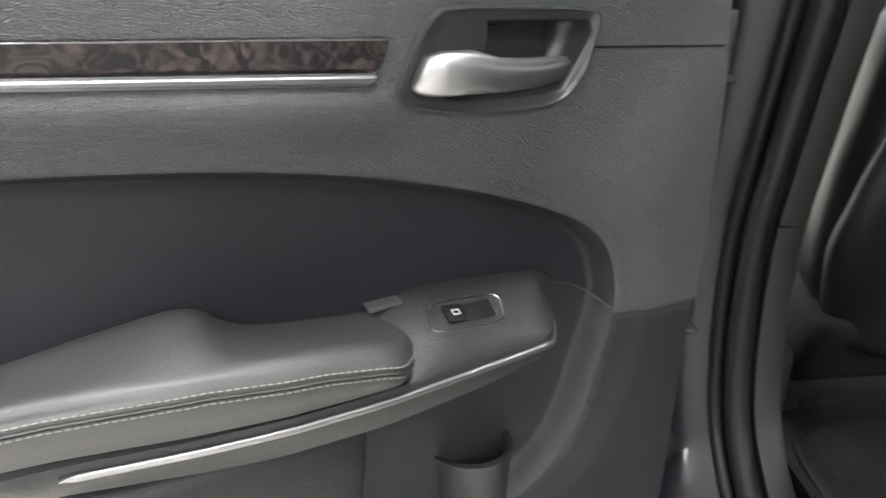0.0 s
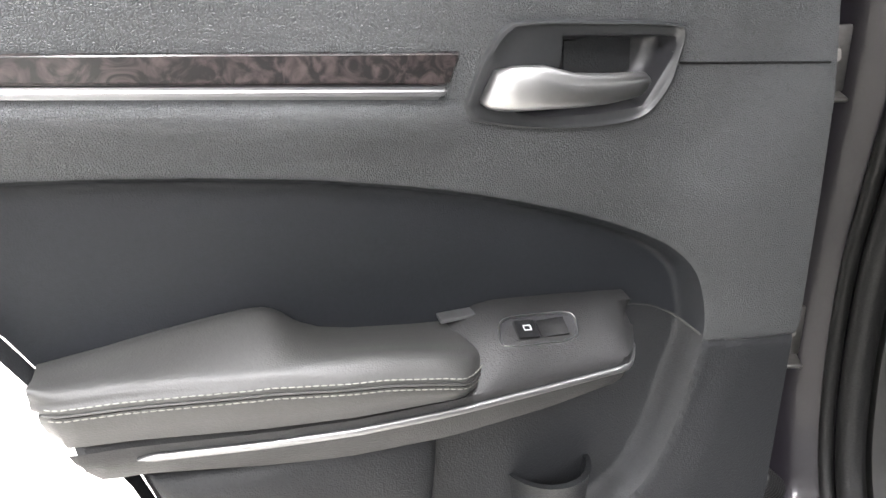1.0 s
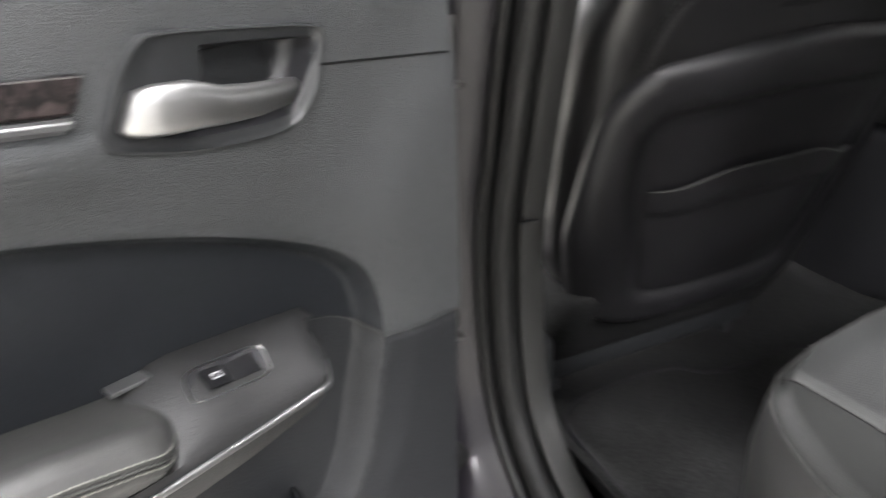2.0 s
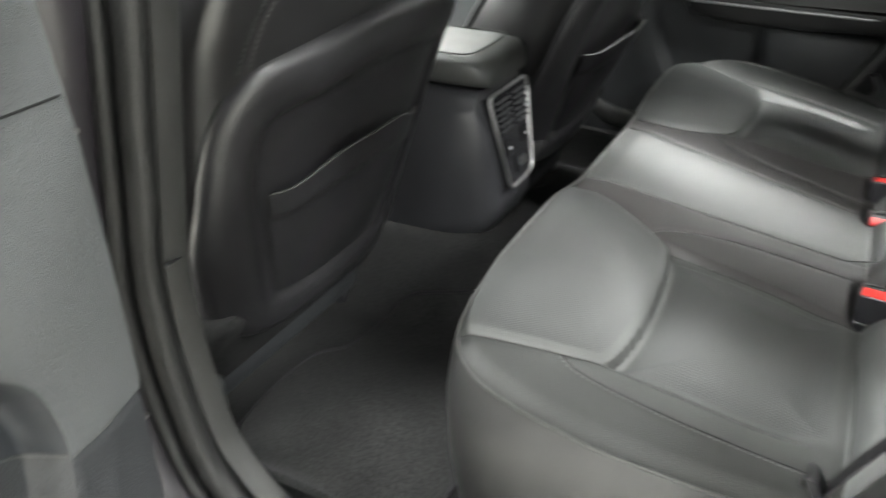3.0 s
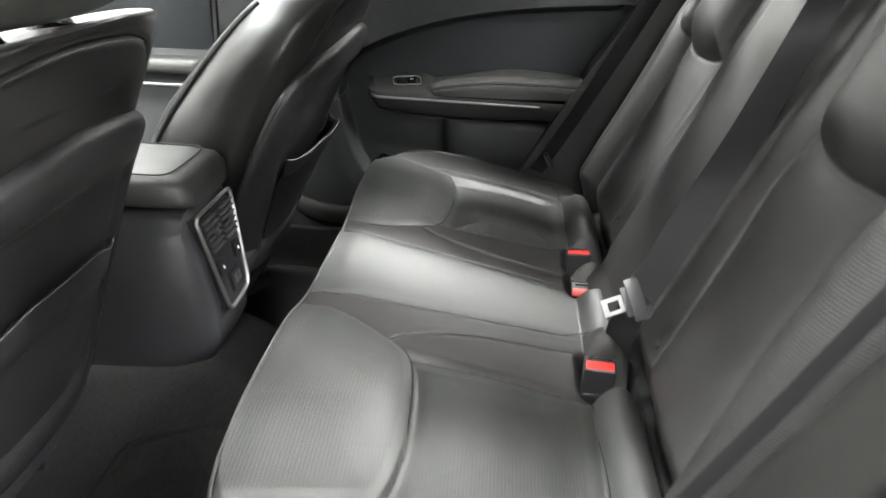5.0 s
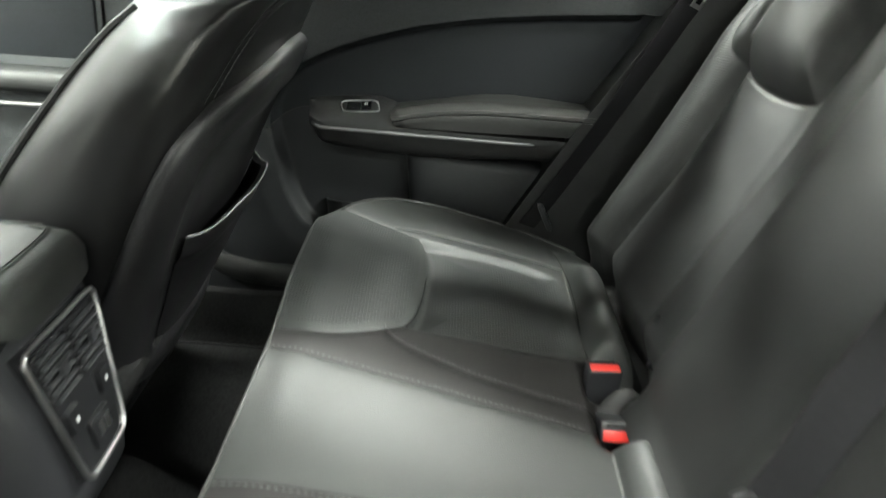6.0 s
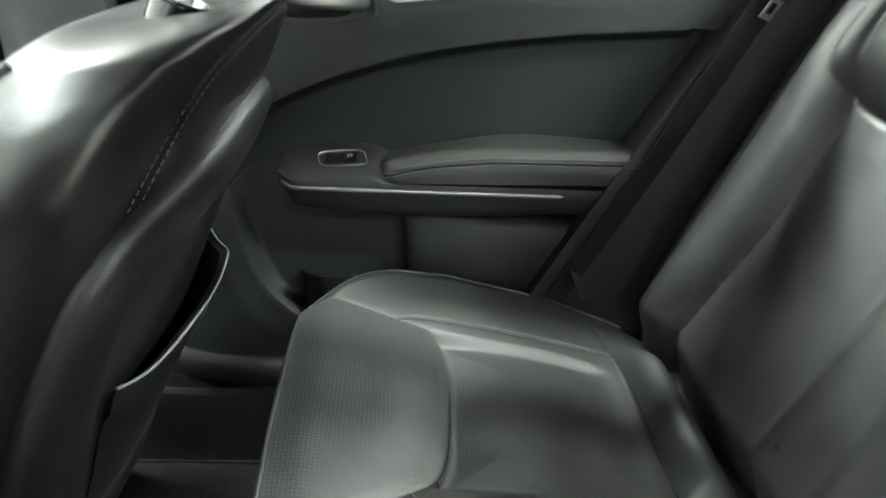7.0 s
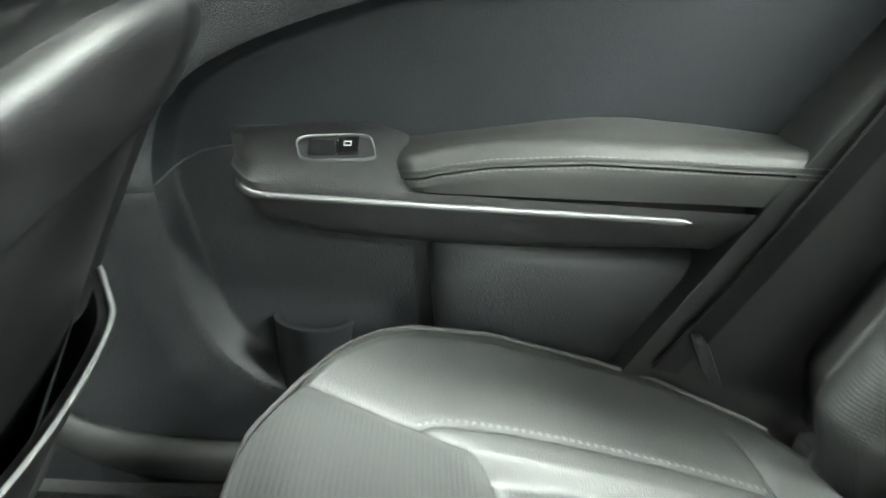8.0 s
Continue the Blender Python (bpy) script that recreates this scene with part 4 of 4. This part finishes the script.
def inset_joint(a):
    """Height of the joint between the vinyl inset and the pocket below it."""
    return lerp_table(a, [(.110, .772), (.1204, .783), (.140, .800), (.1637, .8145), (.182, .8205), (.198, .8240)])


def front_limit(z):
    """Front edge of the inner panel at a height."""
    return lerp_table(z, [(.42, .034), (.59, .031), (.765, .028), (.782, .022), (.92, .0225), (1.01, .0245), (1.09, .034), (1.17, .040)])


def rear_limit(z):
    """Rear edge of the door at a height: the wheel-arch cut below, a slant above."""
    return lerp_table(z, REAR_LINE)


def rear_door(name, place, extra, label):
    """One rear door. place maps (along from the hinge, towards the cabin, up) to the world."""
    door = thing(name, label, "car door", "rear doors")

    def put(bm, nm, m, parent=door, lab="", angle=40):
        for v in bm.verts:
            v.co = place(*v.co)
        return part(nm, bm, m, parent, lab, angle=angle)

    # --- inner panel: a relief over (u, z), split along the edge of the sunk field
    nu, nz = 190, 190
    cols, rows_z = np.linspace(0, 1, nu), np.linspace(.42, 1.17, nz)
    U = np.concatenate([front_limit(float(z)) + (rear_limit(float(z)) + extra - front_limit(float(z))) * cols for z in rows_z])
    Zs = np.repeat(rows_z, nu)
    P = np.stack([U, Zs], 1)
    d = polyline_distance(P, DOOR_EDGE_NP)
    ins = inside_polygon(P, INSET_POLY)
    sd = np.where(ins, -d, d)
    # pull the nearest vertices onto the edge line, so that the split is clean
    seg_a, seg_b = DOOR_EDGE_NP[:-1], DOOR_EDGE_NP[1:]
    for k in np.nonzero(d < .0032)[0]:
        ab = seg_b - seg_a
        t = np.clip(((P[k] - seg_a) * ab).sum(1) / ((ab * ab).sum(1) + 1e-12), 0, 1)
        q = seg_a + t[:, None] * ab
        P[k] = q[np.argmin(np.hypot(*(q - P[k]).T))]
        sd[k] = 0
    # and rows onto the two lines where the materials change
    for k in range(len(P)):
        if sd[k] > 0 and P[k, 0] < .20:
            line = .781 + .12 * (P[k, 0] - .12)
        elif sd[k] < 0:
            line = inset_joint(P[k, 0])
        else:
            continue
        if abs(P[k, 1] - line) < .0022:
            P[k, 1] = line
    u, z = P[:, 0], P[:, 1]
    wood_line = 1.0560 + .140 * (u - .371)
    h = .006 * ease(.0, .05, sd)
    below = z - wood_line
    h = h + .0085 * ease(.002, -.009, below) * ease(-.060, -.014, below) * ease(.325, .395, u) * (sd > 0)
    h = h - .004 * ease(.002, .006, below) * (1 - ease(.022, .027, below)) * ease(.372, .380, u) * (sd > 0)
    deep = .027
    h = np.where(sd < 0, -deep * ease(0, .014 + .006 * ease(.82, .72, z), -sd) - .004, h)
    h = h - .040 * (inside_polygon(P, RIM_CORE) & (sd > 0))
    h = h - .003 * np.exp(-(sd / .0025) ** 2)
    h = h - .010 * ease(.09, .0, z - .42)
    h = h - .003 * np.exp(-((z - .781 - .12 * (u - .12)) / .002) ** 2) * (sd > 0) * (u < .20)
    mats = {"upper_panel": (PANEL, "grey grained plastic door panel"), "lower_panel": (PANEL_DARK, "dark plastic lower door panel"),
            "inset_panel": (VINYL, "soft dark vinyl inset"), "pocket_wall": (PANEL_DARK, "dark plastic door pocket")}
    faces = {nm: [] for nm in mats}
    for j in range(nz - 1):
        for i in range(nu - 1):
            a = j * nu + i
            quad = (a, a + 1, a + nu + 1, a + nu)
            s = sum(sd[q] for q in quad)
            cu, cz = sum(u[q] for q in quad) / 4, sum(z[q] for q in quad) / 4
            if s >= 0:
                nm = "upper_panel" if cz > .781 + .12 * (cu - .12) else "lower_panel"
            else:
                nm = "inset_panel" if cz > inset_joint(cu) else "pocket_wall"
            faces[nm].append(quad)
    for nm, (m, lab) in mats.items():
        bm = bmesh.new()
        made = {}
        for quad in faces[nm]:
            vs = []
            for q in quad:
                if q not in made:
                    made[q] = bm.verts.new((u[q], h[q], z[q]))
                vs.append(made[q])
            bm.faces.new(vs)
        put(bm, nm, m, door, lab, 60)
    put(tube([Vector((a, .0058, 1.079 + .122 * (a - .353))) for a in (.0345, .08, .13, .186)], .0011, 6), "panel_joint", GLOSS_SEAM)
    # lighter bead along the inset joint stands in for its edge highlight
    put(tube([Vector((a, -.0045 - .027 * smoothstep(.122, .150, a), inset_joint(a) + .0006)) for a in (float(q) for q in np.linspace(.1225, .215, 20))], .0011, 6), "inset_joint", TRIM)
    # --- carcass and outer skin
    ring = [(front_limit(float(z0)), z0) for z0 in np.linspace(.42, 1.17, 16)] + [(rear_limit(float(z0)) + extra, z0) for z0 in np.linspace(1.17, .42, 16)]
    shell = loft([[Vector((a, n, b)) for a, b in ring] for n in (-.004, -.03)], caps=False)
    put(shell, "panel_rim", PANEL_DARK)
    skin = []
    for n, g in ((-.028, .0), (-.085, .0), (-.125, .006), (-.135, .0)):
        skin.append([Vector((a + (g if a > .3 else -g), n - .03 * math.sin(2.0 * (b - .42)), b + (0 if .5 < b < 1.1 else 0))) for a, b in ring])
    put(loft(skin), "outer_skin", PAINT, door, "dark metallic painted door skin")
    # --- wood trim with bright lower edge
    def bar(c0, c1, c2, c3, n0, n1, bevel):
        """A strip from its four corners at the front end and the rear end."""
        bm = bmesh.new()
        vs = [[bm.verts.new((a, n, b)) for a, b in (c0, c1, c2, c3)] for n in (n0, n1)]
        bm.faces.new(vs[0])
        bm.faces.new(list(reversed(vs[1])))
        for q in range(4):
            bm.faces.new((vs[0][q], vs[0][(q + 1) % 4], vs[1][(q + 1) % 4], vs[1][q]))
        bmesh.ops.bevel(bm, geom=bm.edges[:], offset=bevel, segments=3, affect="EDGES")
        return bm
    end = rear_limit(1.08) + extra - .03
    put(bar((.3643, 1.0655), (.3540, 1.0886), (end, 1.0886 + .118 * (end - .354)), (end, 1.0655 + .1335 * (end - .3643)), -.012, .0082, .0022), "wood_trim", WOOD, door, "glossy dark burl wood strip")
    put(bar((.3712, 1.0562), (.3650, 1.0647), (end, 1.0647 + .1335 * (end - .3643)), (end, 1.0562 + .140 * (end - .3712)), -.012, .0112, .0030), "bright_trim", SATIN, door, "satin chrome strip")
    # --- pull handle in its dish
    rim, well = radial(HANDLE_RIM, HANDLE_MID), radial(HANDLE_DISH, HANDLE_MID)
    rings = []
    for sc, n in ((1.0, .001), (1.0, .0075), (.985, .0105), (.955, .0110), (.925, .0085)):
        rings.append([Vector((HANDLE_MID.x + (p.x - HANDLE_MID.x) * sc, n, HANDLE_MID.y + (p.y - HANDLE_MID.y) * sc)) for p in rim])
    for f, n in ((.3, .0075), (.75, .0065), (1.0, .0050)):
        rings.append([Vector((a.x * (1 - f) + b.x * f, n, a.y * (1 - f) + b.y * f)) for a, b in zip([HANDLE_MID.lerp(p, .925) for p in rim], well)])
    bez = put(loft(rings, caps=False), "handle_bezel", BEZEL, door, "dark plastic handle surround", 50)
    dish = []
    for sc, n in ((1.0, .0052), (.98, .001), (.93, -.010), (.85, -.018), (.70, -.0215), (.02, -.022)):
        dish.append([Vector((HANDLE_MID.x + (p.x - HANDLE_MID.x) * sc, n, HANDLE_MID.y + (p.y - HANDLE_MID.y) * sc)) for p in well])
    put(loft(dish, caps=False), "handle_dish", SMOOTH, bez, "", 60)
    put(box((.206, -.0235, 1.050), (.264, -.0195, 1.080), .002, 2), "dish_insert", PANEL_DARK, bez)
    lever = []
    for a, top, low, n, t in ((.3425, 1.0535, 1.0495, .010, .004), (.3385, 1.0610, 1.0460, .012, .007), (.332, 1.0735, 1.0440, .014, .009), (.3188, 1.0757, 1.0425, .017, .010), (.297, 1.0745, 1.0420, .021, .010),
                              (.2745, 1.0665, 1.0410, .024, .009), (.25, 1.0630, 1.0405, .025, .008), (.2225, 1.0598, 1.0415, .022, .007), (.2155, 1.0585, 1.0450, .020, .006), (.2115, 1.0545, 1.0495, .019, .004)):
        zc, hh = (top + low) / 2, (top - low) / 2
        lever.append([Vector((a, n + dn, zc + dz)) for dz, dn in rounded_ring(0, 0, hh, t, 2.6, 20)])
    put(loft(lever), "handle_lever", LEVER, bez, "satin chrome pull handle", 60)
    # --- armrest: carrier, pad, bright strip, switch
    def top_line(a):
        return lerp_table(a, [(.19, .840), (.27, .852), (.330, .8595), (.352, .857), (.375, .846), (.42, .843), (.70, .850)])

    def n_out(a):
        return lerp_table(a, [(.20, .036), (.30, .044), (.392, .050), (.47, .049), (.54, .042), (.63, .028), (.70, .022)]) if extra == 0 else .040

    def cord_z(a):
        return lerp_table(a, [(.335, .822), (.350, .827), (.369, .836), (.393, .8450), (.441, .8560), (.527, .8675), (.606, .8715), (.673, .8745), (.78, .8800)])

    def facing_z(a):
        return lerp_table(a, [(.33, .8185), (.391, .8240), (.531, .8320), (.656, .8400), (.78, .8460)])

    def tail(a, b):
        return min(a, rear_limit(b) + .004) if extra == 0 else a

    def pad_out(a):
        f = smoothstep(.335, .385, a) ** .55
        return -.012 + (n_out(a) + .018) * f - (.012 * ((a - a_end + .02) / .024) ** 2 if a > a_end - .02 else 0)
    a_end = .690 + .55 * extra

    def carrier_ring(a, grow):
        nose = smoothstep(.190, .232, a) ** .6
        no = -.02 + (n_out(a) + .02) * nose * grow
        zt, zb = top_line(a), lerp_table(a, [(.20, .776), (.227, .7725), (.30, .7675), (.391, .7675), (.493, .7725), (.635, .786), (.78, .790)]) + .012 * (1 - smoothstep(.20, .235, a))
        zf = .8085 + .038 * (a - .22)
        pts = [(-.03, zt), (-.012, zt - .001), (no - .018, zt - .018), (no - .006, zt - .026), (no, zf + .008), (no + .001, zf), (no - .002, zf - .010), (no - .010, zb + .012), (no - .022, zb + .002), (-.03, zb)]
        return [Vector((tail(a, zz), n, zz)) for n, zz in pts]
    steps = [.1985, .200, .202, .205, .209, .214, .220, .227, .235, .245, .257] + list(np.linspace(.27, a_end, 24))
    put(loft([carrier_ring(float(a), 1) for a in steps]), "armrest", ARM_PLASTIC, door, "dark grained plastic armrest carrier", 50)
    strip = []
    for a in [.206, .208, .211, .216, .221, .227, .235, .245, .257] + list(np.linspace(.27, .600, 16)) + [.612, .620, .626, .630, .6325]:
        a = float(a)
        nose = smoothstep(.190, .232, a) ** .6
        no = -.02 + (n_out(a) + .02) * nose
        thin = smoothstep(.634, .622, a) if a > .60 else 1.0
        zf = .8085 + .038 * (a - .22)
        strip.append([Vector((a, no + dn, zf - .002 + dz * max(.06, thin))) for dz, dn in rounded_ring(0, .0022, .0031, .0020, 2.6, 12)])
    put(loft(strip), "armrest_strip", SATIN, door, "satin chrome armrest strip", 60)
    pad = []
    for a in .335 + (a_end + .004 - .335) * np.linspace(0, 1, 64) ** 1.7:
        a = float(a)
        zt = lerp_table(a, [(.335, .838), (.355, .848), (.403, .858), (.455, .869), (.50, .879), (.54, .8865), (.58, .890), (.64, .8905), (.78, .888)] if extra else [(.335, .838), (.355, .846), (.403, .852), (.455, .861), (.480, .868), (.498, .878), (.509, .890), (.519, .8965), (.535, .8985), (.56, .8975), (.6035, .894), (.65, .889), (.706, .8845), (.78, .883)])
        zl, no = cord_z(a), pad_out(a)
        fold = zl + .0135 * smoothstep(.335, .37, a)
        prof = [Vector((-.030, zt)), Vector((-.020, zt + .0005)), Vector((no * .30 - .010, zt + (fold - zt) * .40)), Vector((no * .62, fold + .0022)), Vector((no * .84, fold - .0015)), Vector((no - .0028, fold - .0065)), Vector((no - .0003, zl + .0035)), Vector((no - .0005, zl))]
        pts = [(p.x, p.y) for p in spline(prof, 3)] + [(no - .012, zl - .006), (-.030, zl - .012)]
        pad.append([Vector((tail(a, zz), n, zz)) for n, zz in pts])
    arm_pad = put(loft(pad), "armrest_pad", ARM_LEATHER, door, "padded black leather armrest top", 60)
    under = []
    for a in .331 + (a_end - .331) * np.linspace(0, 1, 50) ** 1.7:
        a = float(a)
        zl, zf, no = cord_z(a) - .001, facing_z(a), pad_out(a)
        under.append([Vector((tail(a, zz), n, zz)) for n, zz in ((-.02, zl - .003), (no - .0015, zl - .003), (no - .0005, zl - .009), (no - .003, (zl + zf) / 2 - .003), (no - .006, zf), (-.02, zf - .002))])
    put(loft(under), "pad_facing", ARM_LEATHER, door, "", 60)
    for dz, dn in ((.0050, .0004), (-.0050, .0002)):
        path = [Vector((a, pad_out(a) + dn, cord_z(a) + dz)) for a in (float(q) for q in np.linspace(.356, a_end - .006, 80))]
        # far door's thread is a darker copy, its dimmer light put into the colour
        put(dashes(path, .0046, .0013, .00055), "stitching", STITCH if extra == 0 else SEAM_THREAD, arm_pad, "pale grey stitching")
    cord = [Vector((a, pad_out(a) - .0004, cord_z(a) - .0008)) for a in (float(q) for q in np.linspace(.346, a_end - .004, 60))]
    put(tube(cord, .0012, 6), "seam_cord", ARM_LEATHER, arm_pad)
    # finger recess behind the pad's nose: its edge highlight is a satin plate
    if extra == 0:
        put(bar((.346, .8535), (.346, .8565), (.378, .8575), (.378, .8535), -.030, -.016, .0006), "recess_edge_highlight", SATIN, door, "thin satin plate for the bright edge of the finger recess")
    # switch on the sloping top
    ang = math.atan2(.017, .032)

    def on_top(a, w, lift):
        zt = top_line(a)
        return Vector((a, .010 + w * math.cos(ang) + lift * math.sin(ang) , zt - .0108 - w * math.sin(ang) + lift * math.cos(ang)))
    sw_u = .299
    ring_o = rounded_ring(0, 0, .036, .0155, 4.5, 44)
    rings = []
    for sc, lift in ((1.0, -.003), (1.0, .0012), (.985, .0019), (.965, .0014), (.955, -.002)):
        rings.append([on_top(sw_u + x * sc + y * .25, y * (1 - (1 - sc) * 1.8), lift) for x, y in ring_o])
    sw = put(loft(rings, caps=False), "switch_bezel", CHROME, door, "chrome-edged window switch surround", 50)
    rings = [[on_top(sw_u + x * .95 + y * .25, y * .90, lift) for x, y in ring_o] for lift in (-.004, -.0002)]
    put(loft(rings), "switch_plate", SMOOTH, sw)
    key = bmesh.new()
    for (a0, a1), lifts in (((.301, .320), (.003, .0048)), ((.274, .299), (.0032, .0006))):
        c = [on_top(a0, -.0085, lifts[0]), on_top(a1, -.0085, lifts[1]), on_top(a1, .0085, lifts[1]), on_top(a0, .0085, lifts[0])]
        b2 = [on_top(a0, -.0085, -.001), on_top(a1, -.0085, -.001), on_top(a1, .0085, -.001), on_top(a0, .0085, -.001)]
        vt, vb = [key.verts.new(p) for p in c], [key.verts.new(p) for p in b2]
        key.faces.new(vt)
        for k in range(4):
            key.faces.new((vb[k], vb[(k + 1) % 4], vt[(k + 1) % 4], vt[k]))
    put(key, "switch_key", GLOSS, sw, "black rocker key", 20)
    mark = bmesh.new()
    for a0, a1, w0, w1 in ((.3065, .3135, -.0028, -.0018), (.3065, .3135, .0016, .0026), (.3065, .3075, -.0018, .0016), (.3125, .3135, -.0018, .0016)):
        lift = .0050
        mark.faces.new([mark.verts.new(on_top(a, w, lift)) for a, w in ((a0, w0), (a1, w0), (a1, w1), (a0, w1))])
    put(mark, "switch_mark", WHITE_MARK, sw, "white window symbol", 20)
    # --- lower bulge and bottle holder in the pocket
    bulge = []
    for b in (.775, .768, .755, .70, .62, .54):
        grow = lerp_table(b, [(.54, .7), (.62, .9), (.755, 1.0), (.768, .8), (.775, .4)])
        u0, u1 = .390 + .010 * (1 - grow) + .22 * max(0.0, .765 - b) ** 1.3, min(rear_limit(b) - .012, .70) + .8 * extra
        pts = []
        for a, n in rounded_ring((u0 + u1) / 2, -.014, (u1 - u0) / 2, .031 * grow, 3, 40):
            pts.append(Vector((a, n, b)))
        bulge.append(pts)
    put(loft(bulge), "storage_cover", PANEL_DARK, door, "grey plastic lower cover", 50)
    cup = []
    for b, r in ((.52, .046), (.60, .050), (.638, .054), (.645, .056), (.645, .050), (.60, .046), (.53, .042)):
        pts = []
        for k in range(25):
            t = math.pi * (k / 24)
            pts.append(Vector((.272 + r * .80 * math.cos(t), -.045 + r * 1.15 * math.sin(t), b + .016 * math.sin(t) + .004)))
        cup.append(pts)
    put(loft(cup, closed_ring=False), "bottle_holder", PANEL_DARK, door, "moulded bottle holder", 50)
    clip = spline([Vector((.266 + .009 * math.cos(t), -.036, .728 + .010 * math.sin(t))) for t in [k * math.pi / 4 for k in range(8)]], 3, True)
    put(tube(clip + clip[:1], .0014, 6), "pocket_mark", SMOOTH)
    if extra == 0:
        # ribbed rubber sleeve of the wiring, between door and pillar
        a0, a1 = Vector((.036, -.010, .578)), Vector((-.030, -.052, .500))
        path = [a0.lerp(a1, q / 56) for q in range(57)]
        axis = (a1 - a0).normalized()
        e1 = axis.cross(Vector((0, 1, 0))).normalized()
        e2 = axis.cross(e1)
        ribs = [[c + (.0150 + .0032 * math.sin(q * math.pi / 3.5)) * (math.cos(w) * e1 + math.sin(w) * e2) for w in np.linspace(0, 2 * math.pi, 19)[:-1]] for q, c in enumerate(path)]
        put(loft(ribs), "wiring_sleeve", RUBBER, door, "ribbed black rubber wiring sleeve", 60)
    return door


HINGE = Vector((-.917, .19, 0))
ALONG = Vector((-.923, -.385, 0)).normalized()
INWARD = Vector((.385, -.923, 0)).normalized()


def left_place(a, n, b):
    return HINGE + ALONG * a + INWARD * n + Vector((0, 0, b))


def right_place(a, n, b):
    b2 = b - .060 * (a - .38) - .018 + .024 * (b - .80) / .27
    return Vector((.740 - n, .288 - a, b2))


left_door = rear_door("rear_door", left_place, 0.0, "open rear car door with grey panel, armrest and wood trim")
right_door = rear_door("rear_door", right_place, .16, "closed rear car door with dark armrest and chrome strip")


def door_hinge(b, parent):
    o = Vector((-.932, .222, b))
    part("hinge_bracket", merge(box((-.020, -.022, -.034), (.016, .012, -.029), .0015, 1, lambda c: o + c), box((-.016, -.002, -.030), (.018, .003, .030), .003, 2, lambda c: o + c)), DARK_STEEL, parent, "dark steel hinge bracket")
    part("hinge_bolt", disc(o + Vector((-.001, -.014, .006)), (-.25, -1, 0), .0085, .014, 6, .001), DARK_STEEL, parent, "steel hinge bolt")


for b in (1.030, .745):
    door_hinge(b, left_door)
part("check_strap", box((-.03, -.012, -.02), (.03, .012, .02), .004, 2, lambda c: Vector((-.945, .235, .925)) + c * .7), SMOOTH, left_door, "black door check strap")


# ---- striker on the rear of the opening ----
striker = thing("door_striker", "bare steel door striker screwed to the painted frame", "door striker")
SO = Vector((-.909, -.526, .935))
SU = Vector((.209, -.566, .797)).normalized()
SN = Vector((-.126, .793, .596)).normalized()
SW = Vector((-.97, -.225, .094)).normalized()


def on_striker(c):
    return SO + (SU * c[0] + SW * c[1] + SN * c[2]) * .84


ring = rounded_ring(0, 0, .040, .024, 3.2, 28)
part("plate", loft([[on_striker((a * k, b * k, n)) for a, b in ring] for k, n in ((1, -.010), (1, .001), (.94, .003))]), ZINC, striker, angle=50)
hook = spline([Vector(p) for p in ((.000, .022, -.002), (-.001, .012, .020), (-.003, -.004, .040), (-.003, -.013, .040), (.004, -.016, .022), (.009, -.016, -.002))], 6)
part("loop", tube([on_striker(p) for p in hook], .0048, 10), ZINC, striker)
for du in (-.027, .028):
    part("screw", disc(on_striker((du, -.002, .0062)), SN, .0085, .005, 18, .0015), ZINC, striker)
part("stop_pad", disc(Vector((-.874, -.463, .868)) + SN * .002, SN, .010, .014, 20, .003), PAINT, car, "round rubber stop")


# ---- far front door, seen between the seats ----
def front_door():
    door = thing("front_door", "closed dark front car door with armrest and chrome strip", "car door")
    rings = []
    for z, n in ((.42, .0), (.62, .012), (.70, .020), (.785, .030), (.80, .034), (.835, .030), (.845, .022), (.90, .006), (1.02, .0), (1.16, .010), (1.17, -.02)):
        rings.append([Vector((.745 - n, y, z)) for y in np.linspace(.47, 1.45, 20)])
    part("panel", loft(rings, closed_ring=False), PANEL, door, "grey plastic door panel", angle=35)
    part("outer_skin", box((.80, .47, .42), (.93, 1.45, 1.15), .02), PAINT, door)
    part("armrest", box((.665, .50, .835), (.745, 1.30, .872), .016, 3), LEATHER, door, "padded dark armrest")
    part("armrest_strip", box((.705, .50, .797), (.716, 1.20, .806), .003, 2), CHROME, door, "satin chrome strip")
    part("inset", box((.735, .48, .885), (.748, 1.40, 1.02), .004, 2), VINYL, door)
    return door


front_door()
